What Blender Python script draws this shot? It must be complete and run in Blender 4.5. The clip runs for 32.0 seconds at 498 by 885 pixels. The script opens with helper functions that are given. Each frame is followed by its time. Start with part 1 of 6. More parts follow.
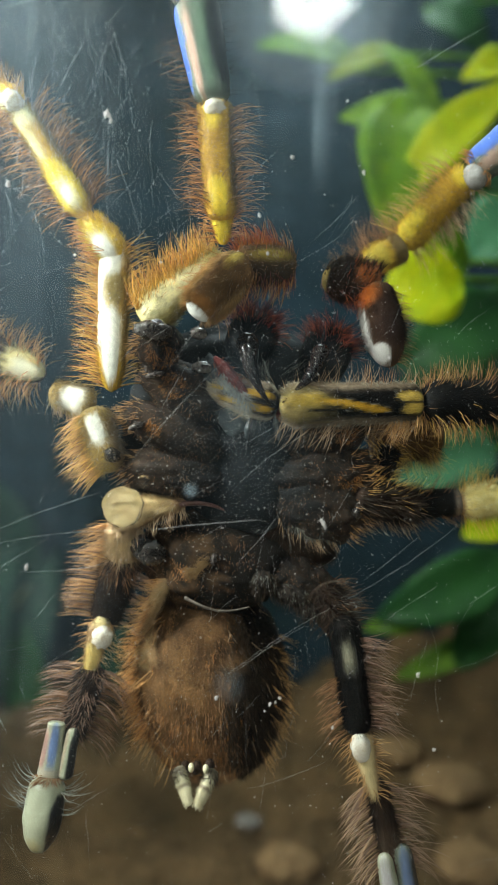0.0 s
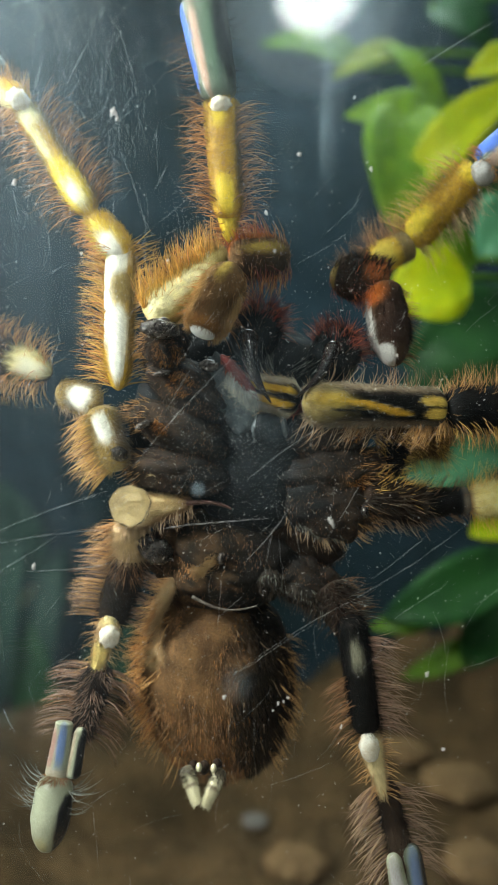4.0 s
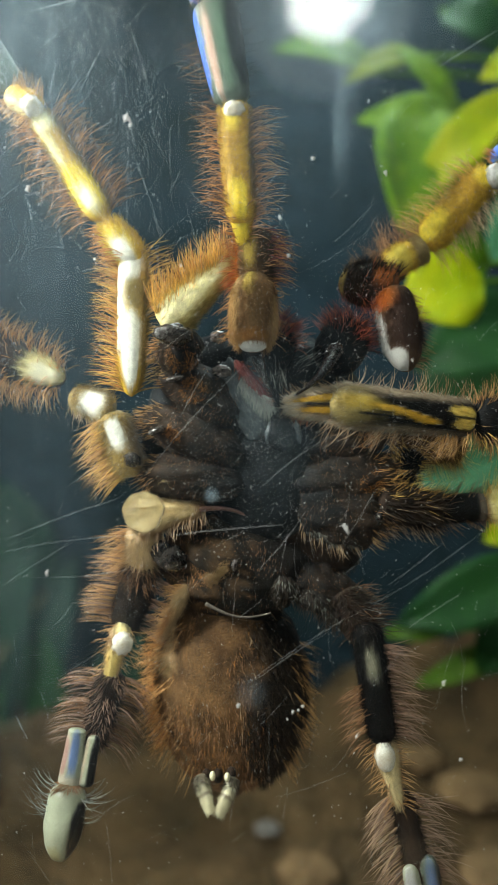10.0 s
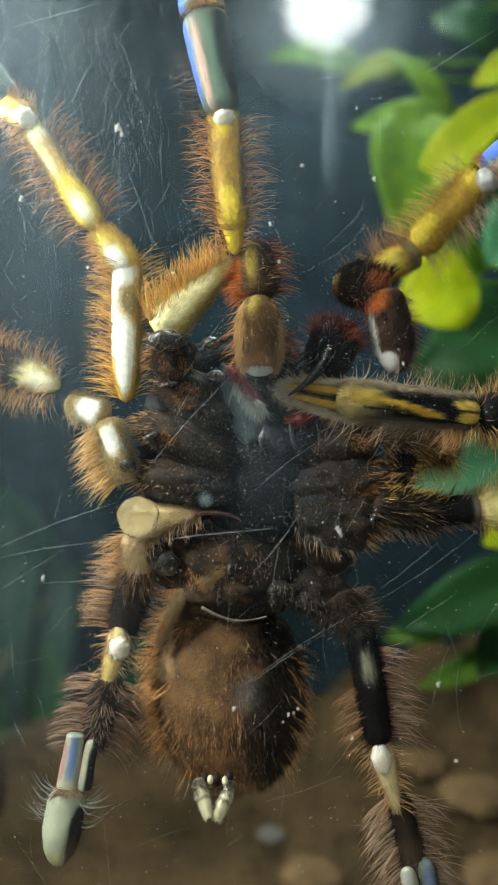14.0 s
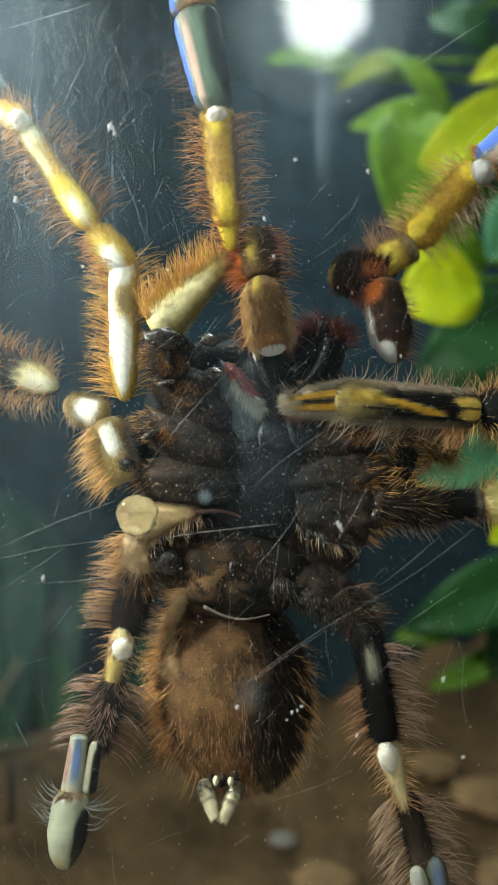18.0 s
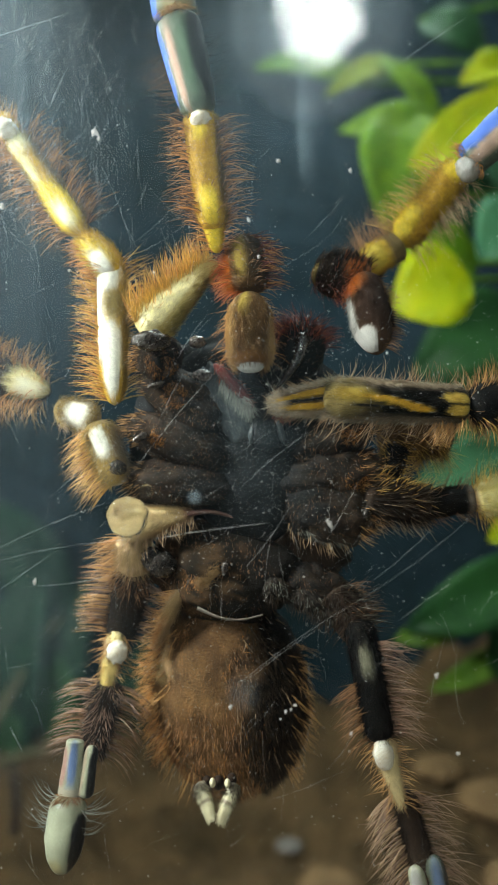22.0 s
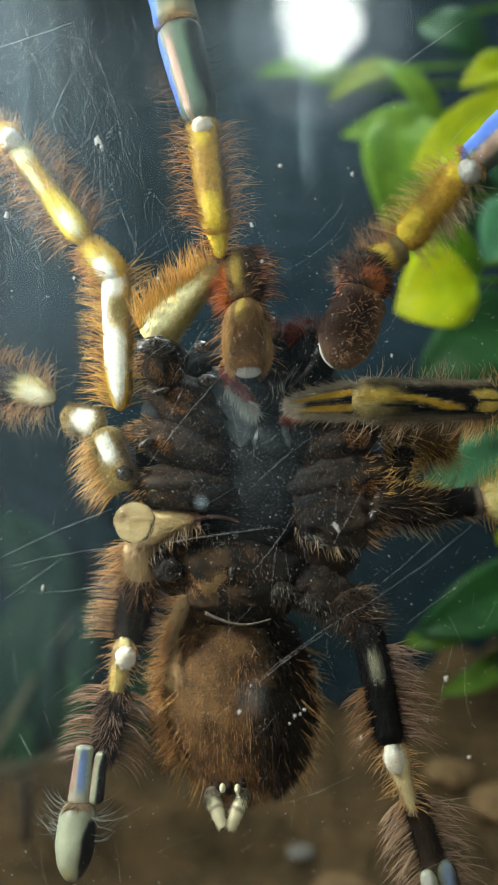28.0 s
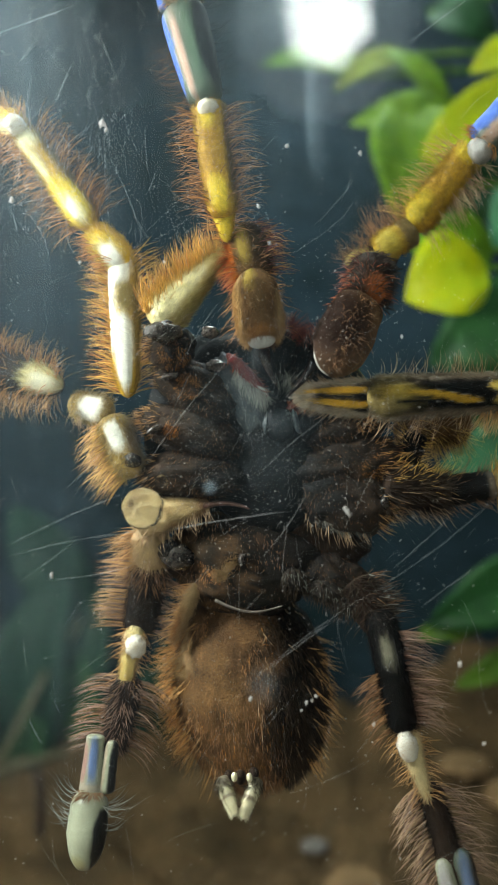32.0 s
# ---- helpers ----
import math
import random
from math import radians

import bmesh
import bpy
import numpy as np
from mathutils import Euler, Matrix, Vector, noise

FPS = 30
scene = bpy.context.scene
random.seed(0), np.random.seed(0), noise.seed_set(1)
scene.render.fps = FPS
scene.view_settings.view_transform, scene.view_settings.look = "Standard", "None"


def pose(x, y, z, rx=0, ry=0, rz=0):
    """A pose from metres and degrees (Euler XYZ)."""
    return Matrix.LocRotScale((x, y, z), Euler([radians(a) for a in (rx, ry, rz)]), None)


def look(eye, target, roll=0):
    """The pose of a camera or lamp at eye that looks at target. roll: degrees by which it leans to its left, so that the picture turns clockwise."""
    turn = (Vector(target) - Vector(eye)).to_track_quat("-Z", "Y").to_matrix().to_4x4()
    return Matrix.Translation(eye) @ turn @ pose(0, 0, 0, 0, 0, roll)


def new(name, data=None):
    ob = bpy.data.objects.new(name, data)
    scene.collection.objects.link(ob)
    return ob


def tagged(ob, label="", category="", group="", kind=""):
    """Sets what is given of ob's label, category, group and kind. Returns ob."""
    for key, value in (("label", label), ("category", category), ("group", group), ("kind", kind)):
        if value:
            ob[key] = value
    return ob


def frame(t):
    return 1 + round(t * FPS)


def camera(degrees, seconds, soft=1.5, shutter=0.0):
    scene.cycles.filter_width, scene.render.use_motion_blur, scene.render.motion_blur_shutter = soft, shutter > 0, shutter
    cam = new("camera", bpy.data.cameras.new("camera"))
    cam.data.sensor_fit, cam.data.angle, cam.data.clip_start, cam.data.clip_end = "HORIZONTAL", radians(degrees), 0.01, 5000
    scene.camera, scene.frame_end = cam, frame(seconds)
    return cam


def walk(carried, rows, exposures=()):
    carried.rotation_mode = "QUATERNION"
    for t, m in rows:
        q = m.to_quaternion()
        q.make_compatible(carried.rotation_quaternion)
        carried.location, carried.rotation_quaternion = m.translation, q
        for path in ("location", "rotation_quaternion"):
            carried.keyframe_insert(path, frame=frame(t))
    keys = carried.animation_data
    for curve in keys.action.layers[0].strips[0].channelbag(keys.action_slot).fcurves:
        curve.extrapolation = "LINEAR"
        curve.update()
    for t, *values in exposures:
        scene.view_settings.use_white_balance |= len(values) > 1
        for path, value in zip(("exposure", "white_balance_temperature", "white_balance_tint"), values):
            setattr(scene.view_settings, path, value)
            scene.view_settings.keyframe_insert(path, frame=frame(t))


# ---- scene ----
cam = camera(40, 32.0, 1.6)
cam.data.dof.use_dof, cam.data.dof.focus_distance, cam.data.dof.aperture_fstop = True, 0.103, 14.5
# seconds, eye, turn to the side, tilt up and lean in degrees
PATH = [
    (0, (-0.00079, -0.09683, 0.12085), -1.21, -0.82, 0.73),
    (0.5, (-0.00109, -0.09653, 0.12069), -1.23, -0.74, 0.73),
    (1, (-0.00165, -0.09661, 0.12117), -1.06, -0.68, 0.81),
    (1.5, (-0.00179, -0.09601, 0.12075), -0.71, -0.73, 0.84),
    (2, (-0.00215, -0.09589, 0.12108), -0.55, -0.72, 0.81),
    (2.5, (-0.00215, -0.09620, 0.12128), -0.51, -0.69, 0.80),
    (3, (-0.00130, -0.09642, 0.12082), -0.70, -0.77, 0.65),
    (3.5, (-0.00115, -0.09657, 0.12075), -0.83, -0.85, 0.58),
    (5.5, (-0.00109, -0.09588, 0.12025), -0.45, -0.75, 0.65),
    (6, (-0.00165, -0.09638, 0.12160), -0.32, -0.61, 0.72),
    (6.5, (-0.00202, -0.09617, 0.12154), -0.31, -0.36, 0.66),
    (7, (-0.00115, -0.09643, 0.12110), -0.63, -0.39, 0.57),
    (7.5, (-0.00086, -0.09649, 0.12076), -0.72, -0.41, 0.55),
    (8, (-0.00131, -0.09633, 0.12082), -0.64, -0.44, 0.52),
    (8.5, (-0.00172, -0.09568, 0.12095), -0.21, -0.50, 0.61),
    (9, (-0.00173, -0.09582, 0.12092), -0.13, -0.46, 0.66),
    (9.5, (-0.00161, -0.09565, 0.12076), 0.09, -0.42, 0.59),
    (10, (-0.00160, -0.09579, 0.12074), 0.08, -0.43, 0.48),
    (10.5, (-0.00109, -0.09614, 0.12057), -0.04, -0.36, 0.32),
    (11, (-0.00061, -0.09621, 0.12043), -0.12, -0.33, 0.18),
    (11.5, (-0.00021, -0.09621, 0.12015), -0.19, -0.29, 0.02),
    (12, (-0.00009, -0.09616, 0.12028), -0.09, -0.12, -0.05),
    (12.5, (-0.00049, -0.09606, 0.12061), 0.11, -0.03, -0.02),
    (13, (0.00000, -0.09616, 0.12000), 0.00, -0.00, 0.00),
    (13.5, (-0.00013, -0.09640, 0.12058), 0.27, 0.00, 0.01),
    (15.5, (0.00039, -0.09675, 0.12014), 0.43, 0.31, -0.32),
    (16, (0.00166, -0.09675, 0.11916), 0.31, 0.32, -0.69),
    (16.5, (0.00180, -0.09644, 0.11885), 0.47, 0.40, -0.95),
    (17, (0.00148, -0.09597, 0.11882), 0.89, 0.40, -1.00),
    (17.5, (0.00118, -0.09615, 0.11945), 1.06, 0.52, -1.04),
    (18, (0.00134, -0.09605, 0.11905), 1.13, 0.62, -1.17),
    (18.5, (0.00182, -0.09631, 0.11894), 1.22, 0.78, -1.37),
    (19, (0.00240, -0.09623, 0.11849), 1.09, 0.84, -1.55),
    (19.5, (0.00287, -0.09614, 0.11781), 0.96, 0.84, -1.71),
    (20, (0.00343, -0.09652, 0.11759), 0.81, 1.00, -1.95),
    (20.5, (0.00351, -0.09658, 0.11791), 0.94, 1.13, -2.10),
    (21, (0.00332, -0.09640, 0.11790), 1.09, 1.17, -2.23),
    (21.5, (0.00280, -0.09609, 0.11820), 1.59, 1.22, -2.15),
    (22, (0.00344, -0.09629, 0.11781), 1.44, 1.30, -2.28),
    (22.5, (0.00315, -0.09673, 0.11846), 1.45, 1.47, -2.34),
    (23, (0.00399, -0.09691, 0.11798), 1.25, 1.53, -2.52),
    (23.5, (0.00418, -0.09677, 0.11778), 1.16, 1.55, -2.64),
    (24, (0.00439, -0.09698, 0.11766), 1.11, 1.60, -2.68),
    (24.5, (0.00387, -0.09683, 0.11791), 1.22, 1.62, -2.65),
    (25, (0.00404, -0.09623, 0.11747), 1.49, 1.45, -2.64),
    (25.5, (0.00364, -0.09635, 0.11794), 1.59, 1.47, -2.61),
    (27.5, (0.00398, -0.09657, 0.11748), 1.74, 1.79, -3.00),
    (28, (0.00361, -0.09638, 0.11767), 2.00, 1.76, -2.97),
    (28.5, (0.00308, -0.09608, 0.11783), 2.22, 1.77, -2.86),
    (29, (0.00315, -0.09594, 0.11741), 2.21, 1.64, -2.88),
    (29.5, (0.00281, -0.09578, 0.11749), 2.46, 1.64, -2.84),
    (30, (0.00348, -0.09594, 0.11706), 2.34, 1.60, -3.01),
    (30.5, (0.00364, -0.09616, 0.11699), 2.27, 1.62, -3.16),
    (31, (0.00367, -0.09580, 0.11632), 2.24, 1.70, -3.35),
    (31.5, (0.00380, -0.09557, 0.11613), 2.51, 1.65, -3.41),
    (32, (0.00370, -0.09523, 0.11571), 2.89, 1.69, -3.47),
]


def heading(eye, yaw, pitch, roll):
    a, b = radians(yaw), radians(pitch)
    return look(eye, Vector(eye) + Vector((-math.sin(a) * math.cos(b), math.cos(a) * math.cos(b), math.sin(b))), roll)


walk(cam, [(t, heading(eye, yaw, pitch, roll)) for t, eye, yaw, pitch, roll in PATH])

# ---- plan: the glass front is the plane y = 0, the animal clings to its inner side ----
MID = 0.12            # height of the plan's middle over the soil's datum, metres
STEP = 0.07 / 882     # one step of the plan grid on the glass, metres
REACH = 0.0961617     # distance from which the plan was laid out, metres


def at(u, v, d):
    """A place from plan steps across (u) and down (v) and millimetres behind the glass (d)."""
    k = STEP * (REACH + d / 1000) / REACH
    return Vector(((u - 441) * k, d / 1000, MID + (784 - v) * k))


def mm(p):
    return Vector((p[0] / 1000, p[1] / 1000, MID + p[2] / 1000))


# ---- light ----
world = bpy.data.worlds.new("room_air")
world.use_nodes = True
scene.world = world
world.node_tree.nodes["Background"].inputs[0].default_value = (0.5, 0.6, 0.75, 1)
world.node_tree.nodes["Background"].inputs[1].default_value = 0.01
scene.view_settings.exposure = 0.0


def area_lamp(name, eye, target, size, watts, colour):
    data = bpy.data.lights.new(name, "AREA")
    data.shape, data.size, data.energy, data.color = "DISK", size, watts, colour
    ob = new(name, data)
    ob.matrix_world = look(eye, target)
    return ob


KEY_EYE = Vector((-0.185, -0.055, 0.235))
area_lamp("desk_lamp_light", KEY_EYE, at(230, 560, 8), 0.035, 0.86, (0.97, 1.0, 0.95))
PENDANT = Vector((0.204, -1.84, 1.374))
CANOPY = Vector((0.03, 0.13, 0.372))
area_lamp("canopy_light", CANOPY, (0.05, 0.13, 0), 0.16, 0.55, (0.84, 0.98, 1.0))


# ---- materials ----
def material(name, colour, colour2=None, scale=900, rough=0.6, bump=0.3, metal=0.0, sheen=0.0, coat=0.0, fine=4000, random_tint=0.0, translucent=0.0, shine=0.5, pigment=False):
    """A surface whose colour wanders between two tones at a coarse and a fine size, with relief."""
    m = bpy.data.materials.new(name)
    m.use_nodes = True
    nt, b = m.node_tree, m.node_tree.nodes["Principled BSDF"]
    c2 = colour2 or tuple(c * 0.6 for c in colour)
    tc = nt.nodes.new("ShaderNodeTexCoord")
    big, small = nt.nodes.new("ShaderNodeTexNoise"), nt.nodes.new("ShaderNodeTexNoise")
    for n, s in ((big, scale), (small, fine)):
        n.inputs["Scale"].default_value, n.inputs["Detail"].default_value = s, 4
        nt.links.new(tc.outputs["Object"], n.inputs["Vector"])
    ramp = nt.nodes.new("ShaderNodeMapRange")
    ramp.inputs["From Min"].default_value, ramp.inputs["From Max"].default_value = 0.36, 0.64
    blend = nt.nodes.new("ShaderNodeMath")
    blend.operation = "MULTIPLY_ADD"
    blend.inputs[1].default_value = 0.45
    nt.links.new(small.outputs["Fac"], blend.inputs[0])
    half = nt.nodes.new("ShaderNodeMath")
    half.operation = "MULTIPLY"
    half.inputs[1].default_value = 0.55
    nt.links.new(big.outputs["Fac"], half.inputs[0])
    nt.links.new(half.outputs[0], blend.inputs[2])
    nt.links.new(blend.outputs[0], ramp.inputs["Value"])
    mix = nt.nodes.new("ShaderNodeMix")
    mix.data_type = "RGBA"
    mix.inputs["A"].default_value, mix.inputs["B"].default_value = (*colour, 1), (*c2, 1)
    nt.links.new(ramp.outputs["Result"], mix.inputs["Factor"])
    out = mix.outputs["Result"]
    if random_tint:
        geo, hsv = nt.nodes.new("ShaderNodeNewGeometry"), nt.nodes.new("ShaderNodeHueSaturation")
        val = nt.nodes.new("ShaderNodeMapRange")
        val.inputs["To Min"].default_value, val.inputs["To Max"].default_value = 1 - random_tint, 1 + random_tint
        nt.links.new(geo.outputs["Random Per Island"], val.inputs["Value"])
        nt.links.new(val.outputs["Result"], hsv.inputs["Value"])
        nt.links.new(out, hsv.inputs["Color"])
        out = hsv.outputs["Color"]
    if pigment:
        mask, tone, over = nt.nodes.new("ShaderNodeAttribute"), nt.nodes.new("ShaderNodeAttribute"), nt.nodes.new("ShaderNodeMix")
        mask.attribute_name, tone.attribute_name = "marking", "pigment"
        dapple, dim = nt.nodes.new("ShaderNodeMapRange"), nt.nodes.new("ShaderNodeVectorMath")
        dapple.inputs["From Min"].default_value, dapple.inputs["From Max"].default_value = 0.35, 0.65
        dapple.inputs["To Min"].default_value, dapple.inputs["To Max"].default_value = 1.12, 0.72
        nt.links.new(blend.outputs[0], dapple.inputs["Value"])
        dim.operation = "SCALE"
        nt.links.new(tone.outputs["Color"], dim.inputs[0])
        nt.links.new(dapple.outputs[0], dim.inputs["Scale"])
        over.data_type = "RGBA"
        nt.links.new(mask.outputs["Fac"], over.inputs["Factor"])
        nt.links.new(out, over.inputs["A"])
        nt.links.new(dim.outputs[0], over.inputs["B"])
        out = over.outputs["Result"]
    nt.links.new(out, b.inputs["Base Color"])
    b.inputs["Roughness"].default_value, b.inputs["Metallic"].default_value = rough, metal
    b.inputs["Specular IOR Level"].default_value = shine
    b.inputs["Sheen Weight"].default_value, b.inputs["Coat Weight"].default_value = sheen, coat
    if bump:
        bp = nt.nodes.new("ShaderNodeBump")
        bp.inputs["Strength"].default_value, bp.inputs["Distance"].default_value = bump, 0.5 / scale
        nt.links.new(blend.outputs[0], bp.inputs["Height"])
        nt.links.new(bp.outputs["Normal"], b.inputs["Normal"])
    if translucent:
        tr, ms = nt.nodes.new("ShaderNodeBsdfTranslucent"), nt.nodes.new("ShaderNodeMixShader")
        nt.links.new(out, tr.inputs["Color"])
        ms.inputs[0].default_value = translucent
        nt.links.new(b.outputs[0], ms.inputs[1])
        nt.links.new(tr.outputs[0], ms.inputs[2])
        nt.links.new(ms.outputs[0], nt.nodes["Material Output"].inputs["Surface"])
    return m


YELLOW = material("yellow_leg_cuticle", (0.72, 0.44, 0.02), (0.36, 0.20, 0.014), 1500, 0.55, 0.4, fine=6000, pigment=True)
YELLOW_PALE = material("pale_yellow_cuticle", (0.88, 0.78, 0.38), (0.72, 0.56, 0.16), 900, 0.45, 0.2, pigment=True)
CREAM = material("cream_cuticle", (0.80, 0.74, 0.52), (0.62, 0.56, 0.36), 700, 0.35, 0.15, pigment=True)
PALP = material("pale_olive_yellow", (0.62, 0.52, 0.20), (0.44, 0.34, 0.10), 900, 0.5, 0.3, pigment=True)
FURROW = material("pale_grey_furrow", (0.20, 0.165, 0.14), (0.06, 0.045, 0.035), 900, 0.45, 0.3)
SKINFOLD = material("reddish_skin_fold", (0.14, 0.06, 0.05), (0.06, 0.03, 0.02), 900, 0.4, 0.3)
JOINT = material("pearly_joint_membrane", (0.78, 0.77, 0.70), (0.58, 0.48, 0.34), 500, 0.22, 0.15, coat=0.5)
TANFOLD = material("tan_skin_fold", (0.55, 0.38, 0.20), (0.34, 0.20, 0.09), 700, 0.6, 0.4, pigment=True)
BROWN = material("brown_velvet", (0.24, 0.125, 0.048), (0.055, 0.030, 0.014), 260, 0.8, 0.6, shine=0.2, pigment=True)
DARK = material("dark_brown_velvet", (0.042, 0.022, 0.012), (0.012, 0.008, 0.006), 400, 0.75, 0.5, sheen=0.03, shine=0.2, pigment=True)
BLACK = material("black_cuticle", (0.004, 0.005, 0.006), (0.009, 0.007, 0.006), 600, 0.55, 0.35, shine=0.10, pigment=True)
HIP = material("black_brown_hip", (0.060, 0.035, 0.020), (0.006, 0.005, 0.005), 520, 0.5, 0.8, shine=0.2, pigment=True)
PEARL = material("pearly_grey_membrane", (0.42, 0.42, 0.40), (0.26, 0.24, 0.22), 500, 0.2, 0.15, coat=0.6)
KNOB_DARK = material("glossy_dark_knob", (0.06, 0.05, 0.045), (0.012, 0.010, 0.009), 600, 0.18, 0.3, coat=1.0)
GLINT_KNOB = material("glint_grey_knob", (0.20, 0.175, 0.165), (0.022, 0.017, 0.015), 600, 0.16, 0.3, coat=1.0)
LOBE = material("grey_wet_lobe", (0.085, 0.105, 0.115), (0.025, 0.033, 0.038), 700, 0.42, 0.3, coat=0.15)
PLATE = material("black_breastplate", (0.014, 0.017, 0.020), (0.003, 0.004, 0.005), 420, 0.5, 0.4, shine=0.15)
FANG = material("glossy_black_fang", (0.008, 0.008, 0.009), (0.02, 0.012, 0.010), 300, 0.22, 0.05, coat=1.0)
RED = material("red_mouth_fringe", (0.17, 0.018, 0.012), (0.07, 0.010, 0.008), 900, 0.28, 0.4, coat=0.5)
SILVER = material("silver_green_cuticle", (0.055, 0.080, 0.058), (0.12, 0.14, 0.10), 250, 0.55, 0.1, metal=0.1, shine=0.25, pigment=True)
OLIVE = material("pale_olive_cuticle", (0.36, 0.37, 0.26), (0.25, 0.27, 0.19), 300, 0.3, 0.1, pigment=True)
OCHRE = material("ochre_velvet", (0.46, 0.30, 0.05), (0.16, 0.10, 0.03), 2500, 0.75, 0.5, sheen=0.3, pigment=True)
GREYDOWN = material("grey_down", (0.045, 0.037, 0.032), (0.010, 0.008, 0.007), 1500, 0.7, 0.4, shine=0.15)
HAIR_ORANGE = material("orange_bristles", (0.66, 0.29, 0.07), (0.42, 0.16, 0.04), 200, 0.45, 0, random_tint=0.55)
HAIR_GOLD = material("golden_bristles", (0.775, 0.475, 0.1), (0.5, 0.25, 0.05), 200, 0.45, 0, random_tint=0.5)
HAIR_RUST = material("rusty_tan_bristles", (0.66, 0.37, 0.14), (0.44, 0.21, 0.065), 200, 0.45, 0, random_tint=0.4)
HAIR_RED = material("rust_red_bristles", (0.625, 0.15, 0.0375), (0.325, 0.075, 0.025), 200, 0.45, 0, random_tint=0.5)
HAIR_BROWN = material("brown_bristles", (0.32, 0.16, 0.072), (0.16, 0.08, 0.04), 200, 0.5, 0, random_tint=0.6, shine=0.2)
HAIR_DARK = material("dark_bristles", (0.048, 0.029, 0.017), (0.022, 0.015, 0.009), 200, 0.5, 0, random_tint=0.6, shine=0.2)
HAIR_MAROON = material("dark_red_bristles", (0.20, 0.030, 0.020), (0.09, 0.016, 0.012), 200, 0.45, 0, random_tint=0.5)
HAIR_TAN = material("tan_bristles", (0.594, 0.405, 0.243), (0.405, 0.243, 0.135), 200, 0.5, 0, random_tint=0.4)
HAIR_GREY = material("grey_bristles", (0.546, 0.494, 0.39), (0.338, 0.299, 0.234), 200, 0.5, 0, random_tint=0.4)
HAIR_ASH = material("ash_grey_bristles", (0.30, 0.31, 0.28), (0.17, 0.17, 0.15), 200, 0.5, 0, random_tint=0.5)
HAIR_RUSTY_DOWN = material("rusty_short_down", (0.44, 0.18, 0.035), (0.24, 0.095, 0.02), 200, 0.5, 0, random_tint=0.7, shine=0.2)
HAIR_ROSY = material("rosy_brown_bristles", (0.36, 0.21, 0.145), (0.20, 0.115, 0.075), 200, 0.5, 0, random_tint=0.4)
SOIL = material("damp_brown_soil", (0.15, 0.092, 0.042), (0.022, 0.017, 0.009), 26, 0.9, 0.8, fine=500, shine=0.1)
CLOD = material("pale_soil_clod", (0.25, 0.155, 0.075), (0.10, 0.062, 0.03), 60, 0.9, 0.8, fine=600, shine=0.1)
PEBBLE = material("grey_pebble", (0.17, 0.15, 0.13), (0.10, 0.09, 0.08), 120, 0.7, 0.3)
LEAF_LIME = material("lime_leaf", (0.46, 0.47, 0.0), (0.26, 0.36, 0.0), 30, 0.45, 0.1, fine=200, translucent=0.35, shine=0.15)
LEAF_GREEN = material("green_leaf", (0.16, 0.29, 0.005), (0.06, 0.17, 0.005), 30, 0.45, 0.1, fine=200, translucent=0.35, shine=0.15)
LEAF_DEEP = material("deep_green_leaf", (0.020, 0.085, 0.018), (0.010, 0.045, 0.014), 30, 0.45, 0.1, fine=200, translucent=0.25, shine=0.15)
LEAF_MID = material("mid_green_leaf", (0.10, 0.19, 0.014), (0.05, 0.11, 0.012), 30, 0.45, 0.1, fine=200, translucent=0.3, shine=0.15)
LEAF_OLIVE = material("olive_lime_leaf", (0.24, 0.30, 0.01), (0.14, 0.22, 0.01), 30, 0.45, 0.1, fine=200, translucent=0.35, shine=0.15)
# shaded twin of the deep green: dimness of the back put in its colour
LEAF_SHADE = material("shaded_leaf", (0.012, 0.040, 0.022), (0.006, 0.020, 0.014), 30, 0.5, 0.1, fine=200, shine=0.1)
LEAF_TEAL = material("sea_green_leaf", (0.07, 0.22, 0.11), (0.05, 0.15, 0.07), 30, 0.4, 0.1, fine=200, translucent=0.25, shine=0.15)
STEM = material("brown_stem", (0.12, 0.10, 0.04), (0.07, 0.06, 0.03), 200, 0.7, 0.4)
SLATE = material("dark_slate_panel", (0.016, 0.032, 0.044), (0.005, 0.013, 0.015), 14, 0.7, 0.3, fine=120, shine=0.08)
PLASTIC = material("black_plastic", (0.02, 0.02, 0.022), (0.015, 0.015, 0.016), 80, 0.45, 0.1, fine=900)
WALLPAINT = material("dark_blue_grey_wall_paint", (0.04, 0.055, 0.07), (0.032, 0.046, 0.06), 3, 0.85, 0.1, fine=60)
CEILPAINT = material("white_ceiling_paint", (0.78, 0.79, 0.78), (0.72, 0.73, 0.73), 3, 0.9, 0.1, fine=60)
FLOORWOOD = material("brown_floor_boards", (0.20, 0.12, 0.06), (0.13, 0.07, 0.035), 6, 0.5, 0.2, fine=60)
TABLEWOOD = material("oak_table", (0.36, 0.22, 0.11), (0.26, 0.15, 0.07), 12, 0.45, 0.2, fine=120)
ENAMEL = material("white_lamp_enamel", (0.75, 0.75, 0.73), (0.68, 0.68, 0.66), 20, 0.35, 0.05, fine=200)
SCRATCH = material("pale_glass_scratch", (0.75, 0.78, 0.78), (0.55, 0.58, 0.58), 300, 0.6, 0, random_tint=0.5)
DUST = material("white_dust_specks", (0.75, 0.76, 0.74), (0.60, 0.60, 0.58), 500, 0.7, 0, random_tint=0.5)


def glow(name, colour, strength):
    m = bpy.data.materials.new(name)
    m.use_nodes = True
    b = m.node_tree.nodes["Principled BSDF"]
    b.inputs["Base Color"].default_value = (0.9, 0.9, 0.9, 1)
    b.inputs["Emission Color"].default_value, b.inputs["Emission Strength"].default_value = (*colour, 1), strength
    return m


